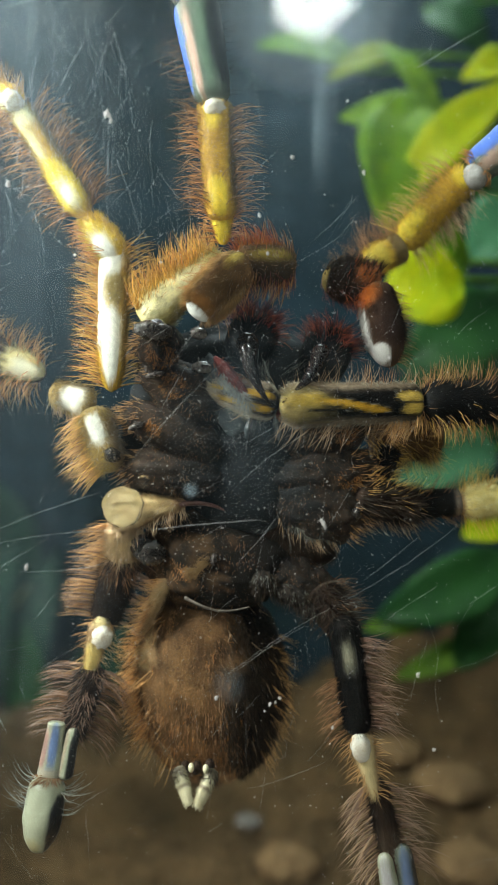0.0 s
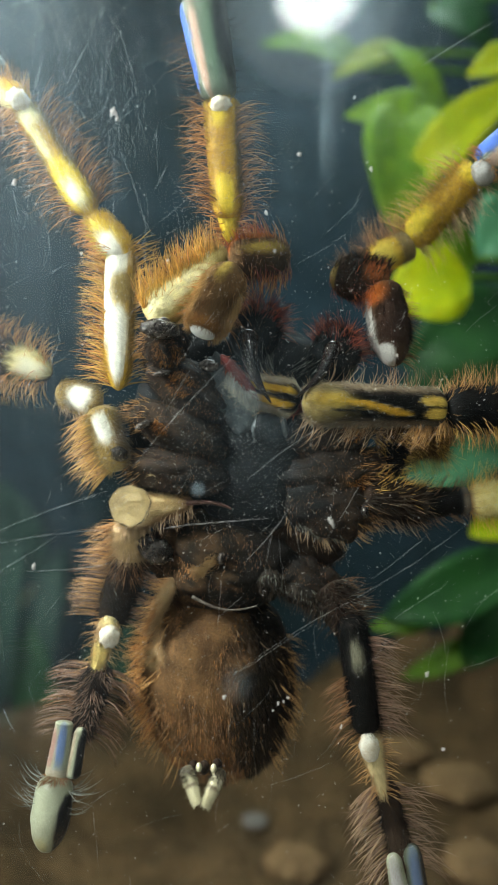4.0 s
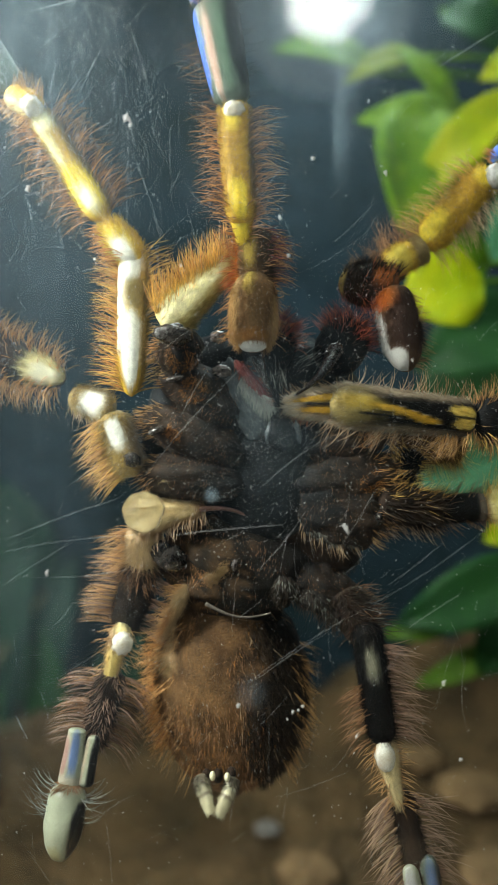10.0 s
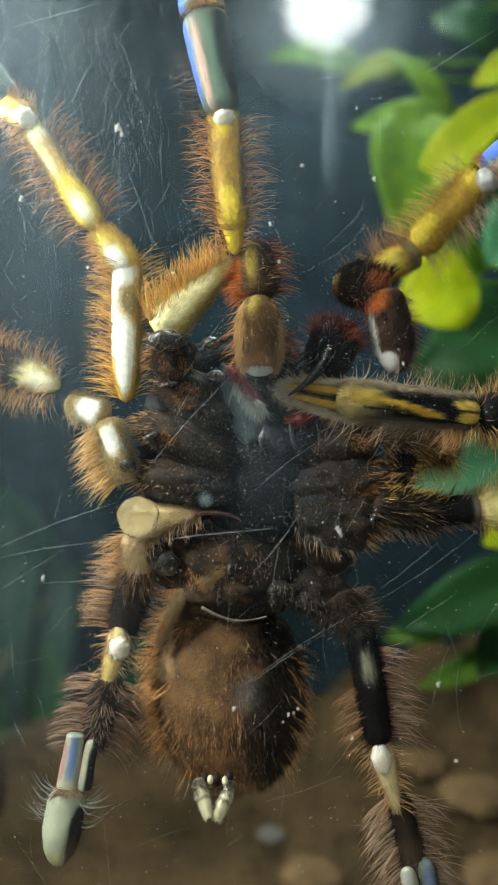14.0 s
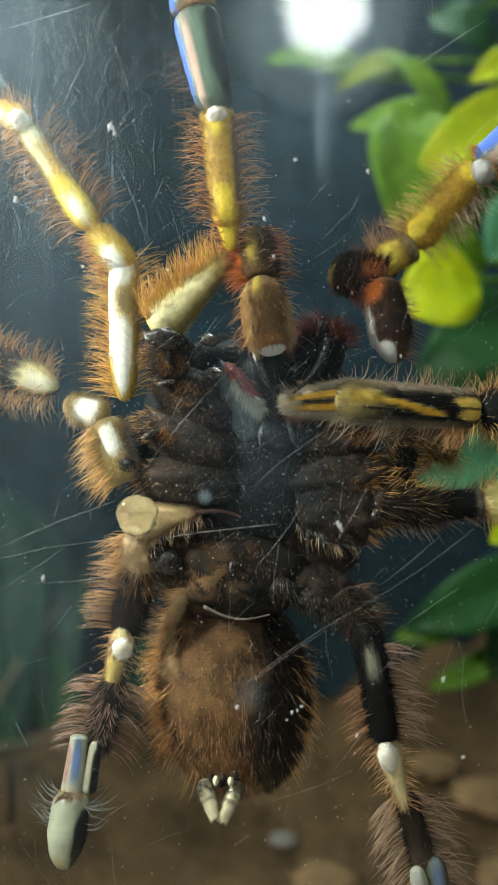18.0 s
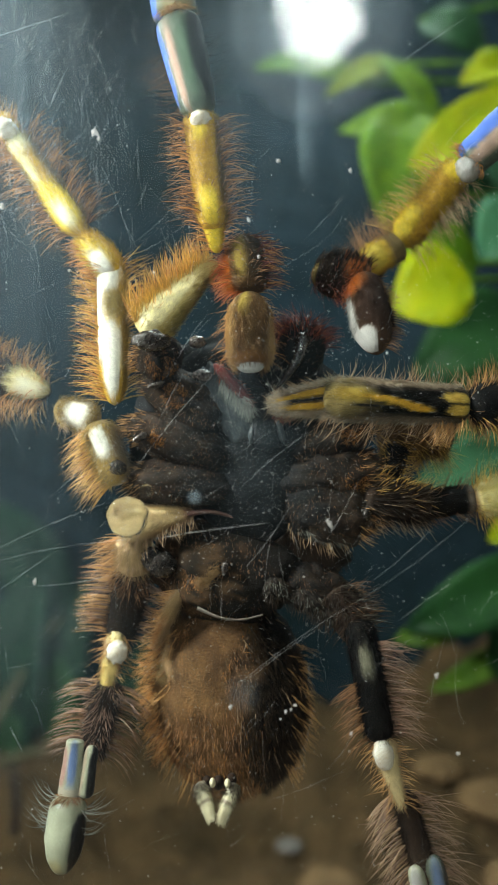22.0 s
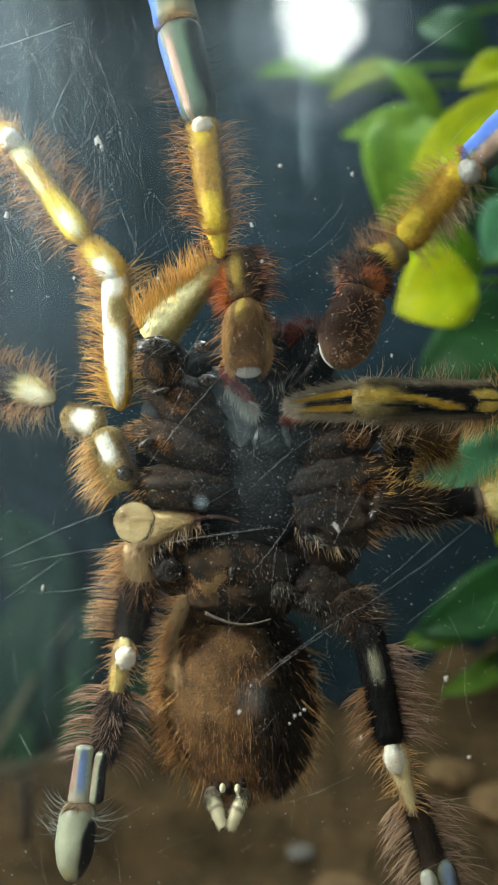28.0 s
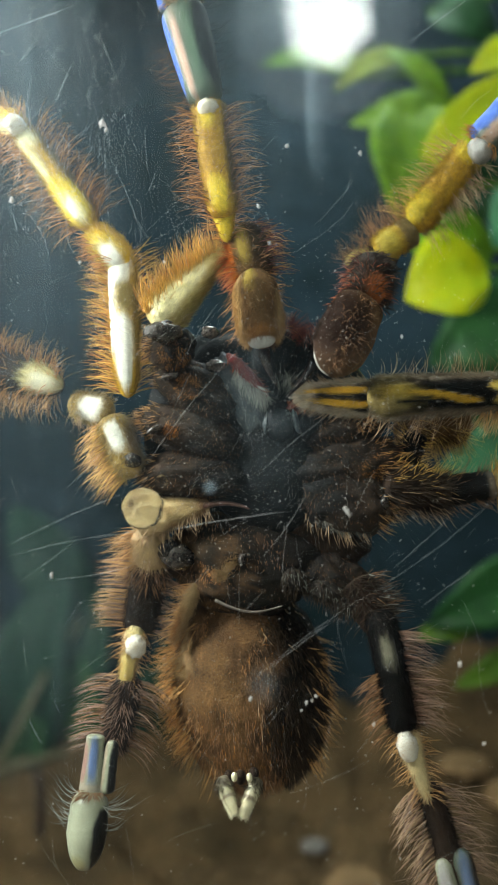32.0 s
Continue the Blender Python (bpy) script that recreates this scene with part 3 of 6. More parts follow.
def build_terrarium():
    tank = tagged(new("terrarium"), "tall glass terrarium with black frame and scratched front pane", "terrarium")
    tank.location = (0.02, 0, TZ)
    front = box("front_pane", (-TW, -0.002, 0.02), (TW, 0, TH), GLASS_FRONT, tank, label="scratched dusty glass pane")
    front.visible_shadow = False
    for x in (-TW - 0.004, TW):
        p = box("side_pane", (x, -0.004, 0.02), (x + 0.004, TD, TH), GLASS_SIDE, tank)
        p.visible_shadow = False
    box("back_panel", (-TW, TD, 0.02), (TW, TD + 0.006, TH), SLATE, tank, label="dark slate-blue back panel")
    box("base", (-TW - 0.006, -0.008, 0), (TW + 0.006, TD + 0.008, 0.02), PLASTIC, tank, 0.002)
    box("lid", (-TW - 0.006, -0.008, TH), (TW + 0.006, TD + 0.008, TH + 0.02), PLASTIC, tank, 0.002)
    lamp = tagged(new("canopy_lamp"), "flat white lamp, lit, under the terrarium lid", "lamp")
    lamp.location = (CANOPY.x, CANOPY.y, TZ + TH)
    bm = bmesh.new()
    bmesh.ops.create_cone(bm, cap_ends=True, segments=32, radius1=0.085, radius2=0.07, depth=0.018, matrix=Matrix.Translation((0, 0, -0.010)))
    part("housing", bm, ENAMEL, lamp)
    # soil: one sheet with humps, deeper clods on it
    verts, faces, n = [], [], 110
    for j in range(n + 1):
        for i in range(n + 1):
            x, y = -TW + 0.003 + (2 * TW - 0.006) * i / n, 0.002 + (TD - 0.004) * j / n
            verts.append((x + 0.02, y, soil_top(x + 0.02, y)))
    for j in range(n):
        for i in range(n):
            a = j * (n + 1) + i
            faces.append((a, a + 1, a + n + 2, a + n + 1))
    tagged(mesh_object("soil", verts, faces, SOIL), "damp brown soil filling the terrarium floor", "soil", kind="stuff")


def build_scratches():
    """Hairline scratches, wiped streaks and specks on the glass."""
    tank = bpy.data.objects["terrarium"]
    front = bpy.data.objects["front_pane"]
    off = Vector((0.02, 0, TZ))
    rnd = random.Random(5)

    def line(u0, v0, u1, v1, w, bow=0.0):
        a, b = at(u0, v0, 0), at(u1, v1, 0)
        a.y = b.y = -0.0021
        d = b - a
        s = Vector((-d.z, 0, d.x)).normalized()
        verts, faces, n, w = [], [], 10, w * 0.7
        for i in range(n + 1):
            k = i / n
            p = a + d * k + s * (bow * d.length * math.sin(math.pi * k) + d.length * 0.006 * noise.noise((u0, k * 5, v0))) - off
            ww = w * math.sin(math.pi * min(0.97, max(0.03, k))) ** 0.4 * (0.6 + 0.5 * noise.noise((k * 9, u0, v0)))
            verts += [p - s * ww, p + Vector((0, -ww * 0.5, 0)), p + s * ww]
        for i in range(n):
            for j in range(2):
                q = i * 3 + j
                faces.append((q, q + 1, q + 4, q + 3))
        mesh_object("scratch", verts, faces, SCRATCH, front, smooth=False)

    for row in ((285, 945, 480, 925, 0.00007), (300, 740, 345, 660, 0.00003), (240, 840, 420, 640, 0.000035), (440, 860, 560, 770, 0.00003),
                (0, 955, 200, 880, 0.00004), (0, 975, 240, 945, 0.000035), (60, 1020, 210, 1005, 0.00004), (0, 1030, 110, 960, 0.00003),
                (215, 290, 265, 440, 0.00003), (150, 340, 30, 360, 0.00003), (30, 360, 45, 420, 0.00003), (160, 110, 125, 180, 0.00006),
                (20, 50, 170, 10, 0.00007), (530, 150, 700, 110, 0.00005), (740, 135, 860, 60, 0.00007), (530, 150, 640, 125, 0.00003),
                (440, 1000, 520, 900, 0.00004), (580, 960, 640, 860, 0.00003), (660, 1030, 760, 950, 0.00003), (420, 1200, 640, 1060, 0.00003),
                (440, 1190, 560, 1110, 0.000035), (640, 1060, 830, 930, 0.00003), (470, 380, 500, 470, 0.00002), (560, 440, 640, 360, 0.00002),
                (700, 1100, 790, 1040, 0.00003), (20, 1260, 40, 1300, 0.00008), (460, 1400, 600, 1350, 0.00002)):
        line(*row, bow=rnd.uniform(-0.03, 0.03))
    for _ in range(620):
        u, v = rnd.gauss(90, 150), rnd.gauss(100, 210)
        a, n = rnd.gauss(math.pi / 2, 0.45), rnd.uniform(20, 170)
        line(u, v, u + n * math.cos(a), v + n * math.sin(a), rnd.choice((0.000006, 0.000009, 0.000013, 0.000018)), rnd.gauss(0, 0.06))
    for _ in range(170):
        u, v = rnd.uniform(-30, 910), rnd.uniform(-20, 1568)
        a, n = rnd.choice((rnd.gauss(-0.7, 0.2), rnd.gauss(1.5, 0.2))), rnd.uniform(20, 140)
        line(u, v, u + n * math.cos(a), v + n * math.sin(a), rnd.uniform(0.000008, 0.000020), rnd.uniform(-0.08, 0.08))
    verts, faces = [], []
    for i in range(7000):
        u, v = (rnd.uniform(-60, 940), rnd.uniform(-60, 1630)) if i % 3 else (rnd.gauss(460, 190), rnd.gauss(760, 200))
        c = at(u, v, 0)
        c.y = -0.0021
        r = 0.000022 * rnd.choice((0.7, 0.8, 1, 1, 1, 1, 1.3, 1.3, 1.6, 2.0, 2.6, 3.6))
        q = len(verts)
        for k in range(5):
            a = k * 1.2566 + rnd.uniform(-0.4, 0.4)
            verts.append(c + Vector((math.cos(a), 0, math.sin(a))) * r * rnd.uniform(0.6, 1.4) - off)
        verts.append(c + Vector((0, -r * 0.6, 0)) - off)
        faces += [(q + k, q + (k + 1) % 5, q + 5) for k in range(5)]
    mesh_object("dust", verts, faces, DUST, front, "white dust specks on the glass", smooth=False)["kind"] = "stuff"
    for u, v, size in ((204, 226, 9), (210, 240, 5), (590, 932, 7), (585, 925, 4), (499, 1250, 4), (508, 1246, 3), (516, 1240, 3), (490, 1262, 2), (405, 1240, 4), (484, 460, 4), (470, 395, 4),
                      (525, 295, 4), (650, 318, 4), (620, 195, 3), (700, 640, 3), (760, 1195, 5), (790, 1330, 4), (72, 1012, 5), (150, 470, 3), (35, 350, 5), (610, 1290, 3), (300, 480, 3)):
        verts, faces, rs = [], [], random.Random(u)
        c = at(u, v, 0)
        c.y = -0.0021
        for k in range(9):
            a = k * 0.698
            verts.append(c + Vector((math.cos(a), 0, math.sin(a) * 1.3)) * (size * STEP * rs.uniform(0.35, 1.2)) - off)
        verts.append(c + Vector((0, -0.0001, 0)) - off)
        faces = [(k, (k + 1) % 9, 9) for k in range(9)]
        mesh_object("flake", verts, faces, DUST, front, smooth=False)
    for u, v, r, mat, name, lab in ((237, 905, 36, WATER, "water_drop", "clear water drop clinging to the glass"), (273, 861, 11, WATER, "water_drop", "tiny clear water drop on the glass")):
        bm = bmesh.new()
        bmesh.ops.create_uvsphere(bm, u_segments=32, v_segments=20, radius=1)
        c = at(u, v, 0)
        c.y = -0.0020
        for p in bm.verts:
            n = p.co.copy()
            k = 1 + 0.16 * noise.noise(n * 1.9 + Vector((u, 0, 0)))
            p.co = Vector((n.x * r * STEP * k, max(-1, min(0, n.y)) * r * STEP * (0.36 + 0.07 * noise.noise(n * 2.0 + Vector((2, u, 5)))) - 0.00001, n.z * r * STEP * k))
        ob = part("water_drop", bm, mat, None)
        ob.location = c
        ob.visible_shadow = False
        tagged(ob, lab, "water drop", "water drops on the glass")


def leaf(plant, base, tip, width, mat, fold=0.25, droop=0.15, name="leaf"):
    """A pointed oval leaf from base to tip, folded along its midrib, with a slim stalk."""
    d = tip - base
    z = d.normalized()
    side = z.cross(Vector((0, -1, 0.25)).normalized()).normalized()
    up = side.cross(z)
    verts, faces, n, w = [], [], 12, 6
    for i in range(n + 1):
        t = i / n
        half = width / 2 * (math.sin(math.pi * t ** 0.75) ** 0.8 if 0 < t < 1 else 0.0) + 0.0002
        mid = base + d * t + up * (droop * d.length * math.sin(math.pi * t))
        for j in range(-w // 2, w // 2 + 1):
            k = j / (w / 2)
            ripple = 0.05 * width * noise.noise((t * 5, k * 3 + base.x * 90, 1))
            verts.append(mid + side * (half * k) + up * (abs(k) * half * fold + ripple))
    for i in range(n):
        for j in range(w):
            a = i * (w + 1) + j
            faces.append((a, a + 1, a + w + 2, a + w + 1))
    ob = mesh_object(name, verts, faces, mat, plant)
    sol = ob.modifiers.new("thickness", "SOLIDIFY")
    sol.thickness = 0.0004
    return ob


def stalk(plant, points, r0, r1, mat=None, name="stem", n=8):
    verts, faces = [], []
    for i, p in enumerate(points):
        r = r0 + (r1 - r0) * i / (len(points) - 1)
        d = (points[min(i + 1, len(points) - 1)] - points[max(i - 1, 0)]).normalized()
        s = d.cross(Vector((0.2, 1, 0.1))).normalized()
        o = d.cross(s)
        for k in range(n):
            verts.append(p + s * (r * math.cos(k * 2 * math.pi / n)) + o * (r * math.sin(k * 2 * math.pi / n)))
    for i in range(len(points) - 1):
        for k in range(n):
            a, b = i * n + k, i * n + (k + 1) % n
            faces.append((a, b, b + n, a + n))
    faces += [tuple(range(n))[::-1], tuple(range((len(points) - 1) * n, len(points) * n))]
    return mesh_object(name, verts, faces, mat or STEM, plant)


def arc(a, b, bow, n=7):
    return [a + (b - a) * (i / n) + bow * math.sin(math.pi * i / n) for i in range(n + 1)]


def build_plants():
    plant = tagged(new("creeping_plant"), "leafy green plant with lime leaves rooted in the soil", "plant")
    root = Vector((0.15, 0.16, TZ + 0.046))
    crown = Vector((0.16, 0.15, 0.30))
    stalk(plant, arc(root, crown, Vector((-0.015, 0.01, 0))), 0.004, 0.002)
    rows = ((725, 190, 702, 425, 115, 150, LEAF_GREEN, 112), (815, 250, 612, 222, 118, 84, LEAF_GREEN, 116), (730, 345, 930, 150, 110, 84, LEAF_LIME, 100), (930, 120, 828, 150, 112, 66, LEAF_LIME, 112),
            (655, 140, 465, 100, 126, 58, LEAF_GREEN, 124), (790, 225, 680, 92, 120, 46, LEAF_GREEN, 120), (725, 108, 590, 156, 122, 44, LEAF_OLIVE, 122), (838, 500, 692, 545, 80, 160, LEAF_LIME, 84),
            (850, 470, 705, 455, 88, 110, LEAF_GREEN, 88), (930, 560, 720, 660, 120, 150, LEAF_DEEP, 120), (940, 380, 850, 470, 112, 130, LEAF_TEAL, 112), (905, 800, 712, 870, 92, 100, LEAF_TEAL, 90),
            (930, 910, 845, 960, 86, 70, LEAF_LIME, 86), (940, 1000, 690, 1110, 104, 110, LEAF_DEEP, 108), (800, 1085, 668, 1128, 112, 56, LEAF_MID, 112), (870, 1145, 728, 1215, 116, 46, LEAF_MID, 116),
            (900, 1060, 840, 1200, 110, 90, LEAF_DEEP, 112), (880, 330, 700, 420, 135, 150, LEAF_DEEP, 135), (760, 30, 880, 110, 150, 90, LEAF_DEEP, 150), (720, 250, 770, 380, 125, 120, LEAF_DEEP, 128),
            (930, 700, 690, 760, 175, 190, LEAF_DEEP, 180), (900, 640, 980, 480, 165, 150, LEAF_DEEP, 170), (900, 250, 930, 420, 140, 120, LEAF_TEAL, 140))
    for u0, v0, u1, v1, d0, w, mat, d1 in rows:
        a, b = at(u0, v0, d0), at(u1, v1, d1)
        leaf(plant, a, b, w * STEP * (REACH + d0 / 1000) / REACH, mat)
        k = min(1.0, max(0.05, (a.z - root.z) / (crown.z - root.z)))
        s = root + (crown - root) * k + Vector((-0.015, 0.01, 0)) * math.sin(math.pi * k)
        stalk(plant, arc(s, a, Vector((0, 0, 0.006)), 5), 0.0013, 0.0008, LEAF_GREEN, "leaf_stalk")
    fern = tagged(new("shade_plant"), "dark green broad-leaved plant beside the back panel", "plant")
    root = Vector((-0.13, 0.20, TZ + 0.048))
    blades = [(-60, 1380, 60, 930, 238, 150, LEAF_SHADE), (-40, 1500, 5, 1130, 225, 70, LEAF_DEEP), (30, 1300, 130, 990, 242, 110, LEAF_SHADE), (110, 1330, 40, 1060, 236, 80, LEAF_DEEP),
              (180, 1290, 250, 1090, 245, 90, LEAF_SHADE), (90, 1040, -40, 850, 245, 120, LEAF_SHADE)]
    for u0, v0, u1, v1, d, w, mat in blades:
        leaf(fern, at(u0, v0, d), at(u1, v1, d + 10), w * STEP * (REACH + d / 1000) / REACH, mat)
        stalk(fern, arc(root, at(u0, v0, d), Vector((0, 0, 0.004)), 5), 0.002, 0.0015, STEM, "leaf_stalk")
    stick = tagged(new("twig"), "thin dark twig stuck upright in the soil", "twig")
    stalk(stick, arc(Vector((-0.098, 0.15, TZ + 0.03)), at(-10, 1330, 150), Vector((0.003, 0, 0))), 0.0022, 0.0014, DARK)
    rnd = random.Random(9)
    for u, v, d, r, mat, name, lab in ((470, 1472, 137, 22, PEBBLE, "pebble", "pale grey pebble lying on the soil"), (830, 1400, 168, 60, CLOD, "soil_clod", "large pale brown clod of soil"),
                                       (735, 1345, 200, 42, CLOD, "soil_clod", "pale brown clod of soil"), (540, 1545, 120, 50, CLOD, "soil_clod", "small pale brown clod of soil"),
                                       (250, 1505, 132, 45, SOIL, "soil_clod", "dark brown clod of damp soil"), (870, 1545, 120, 60, CLOD, "soil_clod", "pale brown clod of soil")):
        d = on_soil(u, v + r * 0.3)
        c = at(u, v, d)
        k = r * STEP * (REACH + d / 1000) / REACH
        tagged(blob(name, None, c, k * 1.1, k, k * 0.32, mat, rough=0.28, freq=2.0, seed=u), lab, name.replace("_", " "), "clods on the soil" if name == "soil_clod" else "")


# ---- the animal ----
random.seed(11)


def blotch(ob):
    """Near-black blotches over brown skin, as pigment."""
    me = ob.data
    me.attributes.new("marking", "FLOAT", "POINT")
    me.attributes.new("pigment", "FLOAT_COLOR", "POINT")
    for n, v in enumerate(me.vertices):
        k = 1.05 + 1.3 * noise.noise(v.co * 420) + 0.8 * noise.noise(v.co * 1100) + v.co.x * 60
        me.attributes["marking"].data[n].value = min(1.0, max(0.62, k))
        me.attributes["pigment"].data[n].color = (0.012, 0.009, 0.007, 1)


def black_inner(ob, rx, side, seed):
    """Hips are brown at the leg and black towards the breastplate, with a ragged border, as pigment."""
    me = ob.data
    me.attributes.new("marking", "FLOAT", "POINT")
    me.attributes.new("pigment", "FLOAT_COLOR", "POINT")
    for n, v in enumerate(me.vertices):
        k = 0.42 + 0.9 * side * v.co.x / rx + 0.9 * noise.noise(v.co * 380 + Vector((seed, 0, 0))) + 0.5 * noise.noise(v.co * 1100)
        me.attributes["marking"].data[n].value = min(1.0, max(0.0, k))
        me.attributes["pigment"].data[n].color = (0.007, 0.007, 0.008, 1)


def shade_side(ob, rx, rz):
    """Abdomen pigment: dark blotches, and shade painted black on the flank off the lamp."""
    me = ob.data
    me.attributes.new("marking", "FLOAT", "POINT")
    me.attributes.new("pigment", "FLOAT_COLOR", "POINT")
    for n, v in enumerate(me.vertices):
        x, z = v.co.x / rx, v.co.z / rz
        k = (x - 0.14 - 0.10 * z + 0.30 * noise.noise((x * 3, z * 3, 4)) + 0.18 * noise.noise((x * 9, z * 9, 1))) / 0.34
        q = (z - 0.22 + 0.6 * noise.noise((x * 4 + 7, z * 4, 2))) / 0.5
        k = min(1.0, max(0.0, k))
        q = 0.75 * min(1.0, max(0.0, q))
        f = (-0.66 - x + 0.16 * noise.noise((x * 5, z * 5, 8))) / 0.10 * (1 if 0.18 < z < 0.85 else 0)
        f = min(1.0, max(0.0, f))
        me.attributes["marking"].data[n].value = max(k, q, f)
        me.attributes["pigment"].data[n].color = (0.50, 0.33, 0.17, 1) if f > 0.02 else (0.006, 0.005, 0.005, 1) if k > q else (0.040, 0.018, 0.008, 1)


def spot(h, u0, v0, a, b, turn, u, v, ru, seed, mat=None, count=420, length=0.0005):
    """A speckled patch of short rusty hairs on a hip, centred on plan place u, v."""
    c, s = math.cos(radians(turn)), math.sin(radians(turn))
    du, dv = u - u0, v - v0
    mx, mz = (du * c + dv * s) / a, -(-du * s + dv * c) / b
    sx, sz = ru / a, ru / b
    fur(h, mat or HAIR_RUSTY_DOWN, count, length, a * HIPK, 0.0036, b * HIPK, seed, Vector((0.15, -0.3, -0.8)),
        lambda n: n.y < -0.1 and ((n.x - mx) / sx) ** 2 + ((n.z - mz) / sz) ** 2 < random.random() ** 0.7 * 1.3, thick=0.000034, name="rusty_down", out=0.6)


HIPK = STEP * (REACH + 0.011) / REACH


def build_tarantula():
    spider = tagged(new("tarantula"), "hairy dark tarantula with yellow-banded legs clinging to glass", "tarantula")
    S = STEP

    def seg(name, u0, v0, d0, u1, v1, d1, w0, w1, mat, **kw):
        k0, k1 = (REACH + d0 / 1000) / REACH, (REACH + d1 / 1000) / REACH
        return Segment(name, spider, at(u0, v0, d0), at(u1, v1, d1), w0 / 2 * S * k0, w1 / 2 * S * k1, mat, seed=len(spider.children) + 1, **kw)

    # abdomen
    k = S * (REACH + 0.018) / REACH
    rx, ry, rz = 138 * k, 0.0100, 188 * k
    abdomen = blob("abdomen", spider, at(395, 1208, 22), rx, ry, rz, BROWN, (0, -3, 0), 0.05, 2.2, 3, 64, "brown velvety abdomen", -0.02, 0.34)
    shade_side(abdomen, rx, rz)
    fur(abdomen, HAIR_RUST, 230, 0.0046, rx, ry, rz, 1, Vector((-0.25, 0, -1)), lambda n: n.x < -0.95 + 0.5 * random.random() ** 2 and -0.7 < n.y < 0.15, 0.00007, -0.02, flow=0.75, out=0.9)
    fur(abdomen, HAIR_ORANGE, 210, 0.0042, rx, ry, rz, 11, Vector((-0.3, 0, -0.6)), lambda n: n.x < -0.82 and -0.5 < n.y < 0.25 and n.z < 0.5, 0.00006, -0.02, name="side_fringe", flow=0.6, out=1.1)
    fur(abdomen, HAIR_RUST, 120, 0.0042, rx, ry, rz, 2, Vector((0.25, 0, -1)), lambda n: n.x > 0.62 and -0.6 < n.y < 0.3 and n.z < 0.35, 0.00007, -0.02, flow=0.8, out=0.8)
    fur(abdomen, HAIR_TAN, 50, 0.0026, rx, ry, rz, 22, Vector((0.1, 0, -1)), lambda n: n.x > 0.1 and n.y < 0, 0.00005, -0.02, flow=0.9, out=0.35, name="sparse_bristles")
    fur(abdomen, HAIR_RUSTY_DOWN, 700, 0.0011, rx, ry, rz, 3, Vector((0, -0.1, -1)), lambda n: n.y < 0.1 and n.x < 0.35 + 0.2 * random.random(), 0.00004, -0.02, out=0.25)
    # dark fur deepens the painted shade on the right flank
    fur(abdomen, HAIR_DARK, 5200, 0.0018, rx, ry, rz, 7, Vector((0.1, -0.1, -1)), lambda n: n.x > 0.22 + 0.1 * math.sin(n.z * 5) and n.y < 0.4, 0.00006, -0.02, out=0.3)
    fur(abdomen, HAIR_BROWN, 4200, 0.0012, rx, ry, rz, 4, Vector((0, -0.1, -1)), lambda n: n.y < 0.1 and n.x < 0.32 + 0.1 * math.sin(n.z * 7), 0.00004, -0.02, out=0.25)
    for u0, v0, u1, v1 in ((338, 1370, 360, 1440), (402, 1374, 372, 1444)):
        s = seg("spinneret", u0, v0, 13, u1, v1, 10, 25, 13, CREAM, label="pale two-jointed spinneret", bulge=0.0001)
        s.patch("grey_root", (0.20, 0.17, 0.12), -0.1, 0.25, -180, 180, 0.8)
        s.patch("brown_ring", (0.26, 0.20, 0.13), 0.46, 0.54, -180, 180, 0.9, 1.5)
        s.coat(500, 0.0007, 0.9)
        s.hair(HAIR_DARK, 120, 0.0016, 0.5, 0.0, 0.35, sides=[(0, 150)], thick=0.00004, name="dark_bristles")
    for u, v in ((352, 1372), (395, 1368), (372, 1372)):
        blob("small_spinneret", spider, at(u, v, 13.5), 10 * S, 0.0010, 14 * S, DARK, seed=u, segs=14)
    for u, v in ((362, 1372), (388, 1374)):
        blob("small_spinneret", spider, at(u, v, 11.8), 6 * S, 0.0006, 9 * S, CREAM, seed=u, segs=12)
    # front of the abdomen, waist and furrow
    k = S * (REACH + 0.012) / REACH
    lung = blob("lung_plate", spider, at(400, 1000, 17), 134 * k, 0.0060, 92 * k, BROWN, (0, 4, 0), 0.22, 2.2, 11, 48, "dark brown lung plate")
    blotch(lung)
    fur(lung, HAIR_BROWN, 1500, 0.0007, 134 * k, 0.0060, 92 * k, 12, Vector((0, -0.2, -1)), lambda n: n.y < 0.2, out=0.3, thick=0.00003)
    fur(lung, HAIR_ORANGE, 260, 0.0006, 134 * k, 0.0060, 92 * k, 13, Vector((0, -0.2, -1)), lambda n: n.y < -0.3 and (n.x + 0.35) ** 2 * 4 + (n.z + 0.1) ** 2 < 0.3 * random.random(), out=0.4, thick=0.000025, name="rusty_down")
    fold = seg("pale_side_fold", 318, 1032, 13.6, 270, 1128, 15, 22, 7, TANFOLD, label="tan velvety fold on the abdomen's flank", round_a=0.3, round_b=0.4, close=0.05)
    fold.patch("pale_patch", (0.40, 0.28, 0.13), 0.0, 0.6, -50, 40, 0.9, 1.2)
    fold.patch("rusty_edge", (0.34, 0.15, 0.04), 0.45, 1.1, -110, 20, 0.8, 1.2)
    fold.coat(1900, 0.0015, 0.9)
    fold.hair(HAIR_RUST, 120, 0.0036, 0.6, sides=[(-90, 40)], curl=0.5, thick=0.00005)
    ridge = seg("furrow_ridge", 350, 1036, 13.0, 390, 990, 11.6, 50, 26, BROWN, label="brown ridge with a painted glint at its tip", round_a=0.4, round_b=0.4, close=0.05)
    ridge.patch("tan_crest", (0.24, 0.15, 0.07), 0.15, 0.9, -50, 50, 0.9, 1.2)
    ridge.coat(1100, 0.0009, 0.8)
    stalk(spider, arc(at(347, 1068, 10.7), at(462, 1084, 10.6), Vector((0, 0, -0.0013)), 14), 0.00030, 0.00012, FURROW, "furrow")
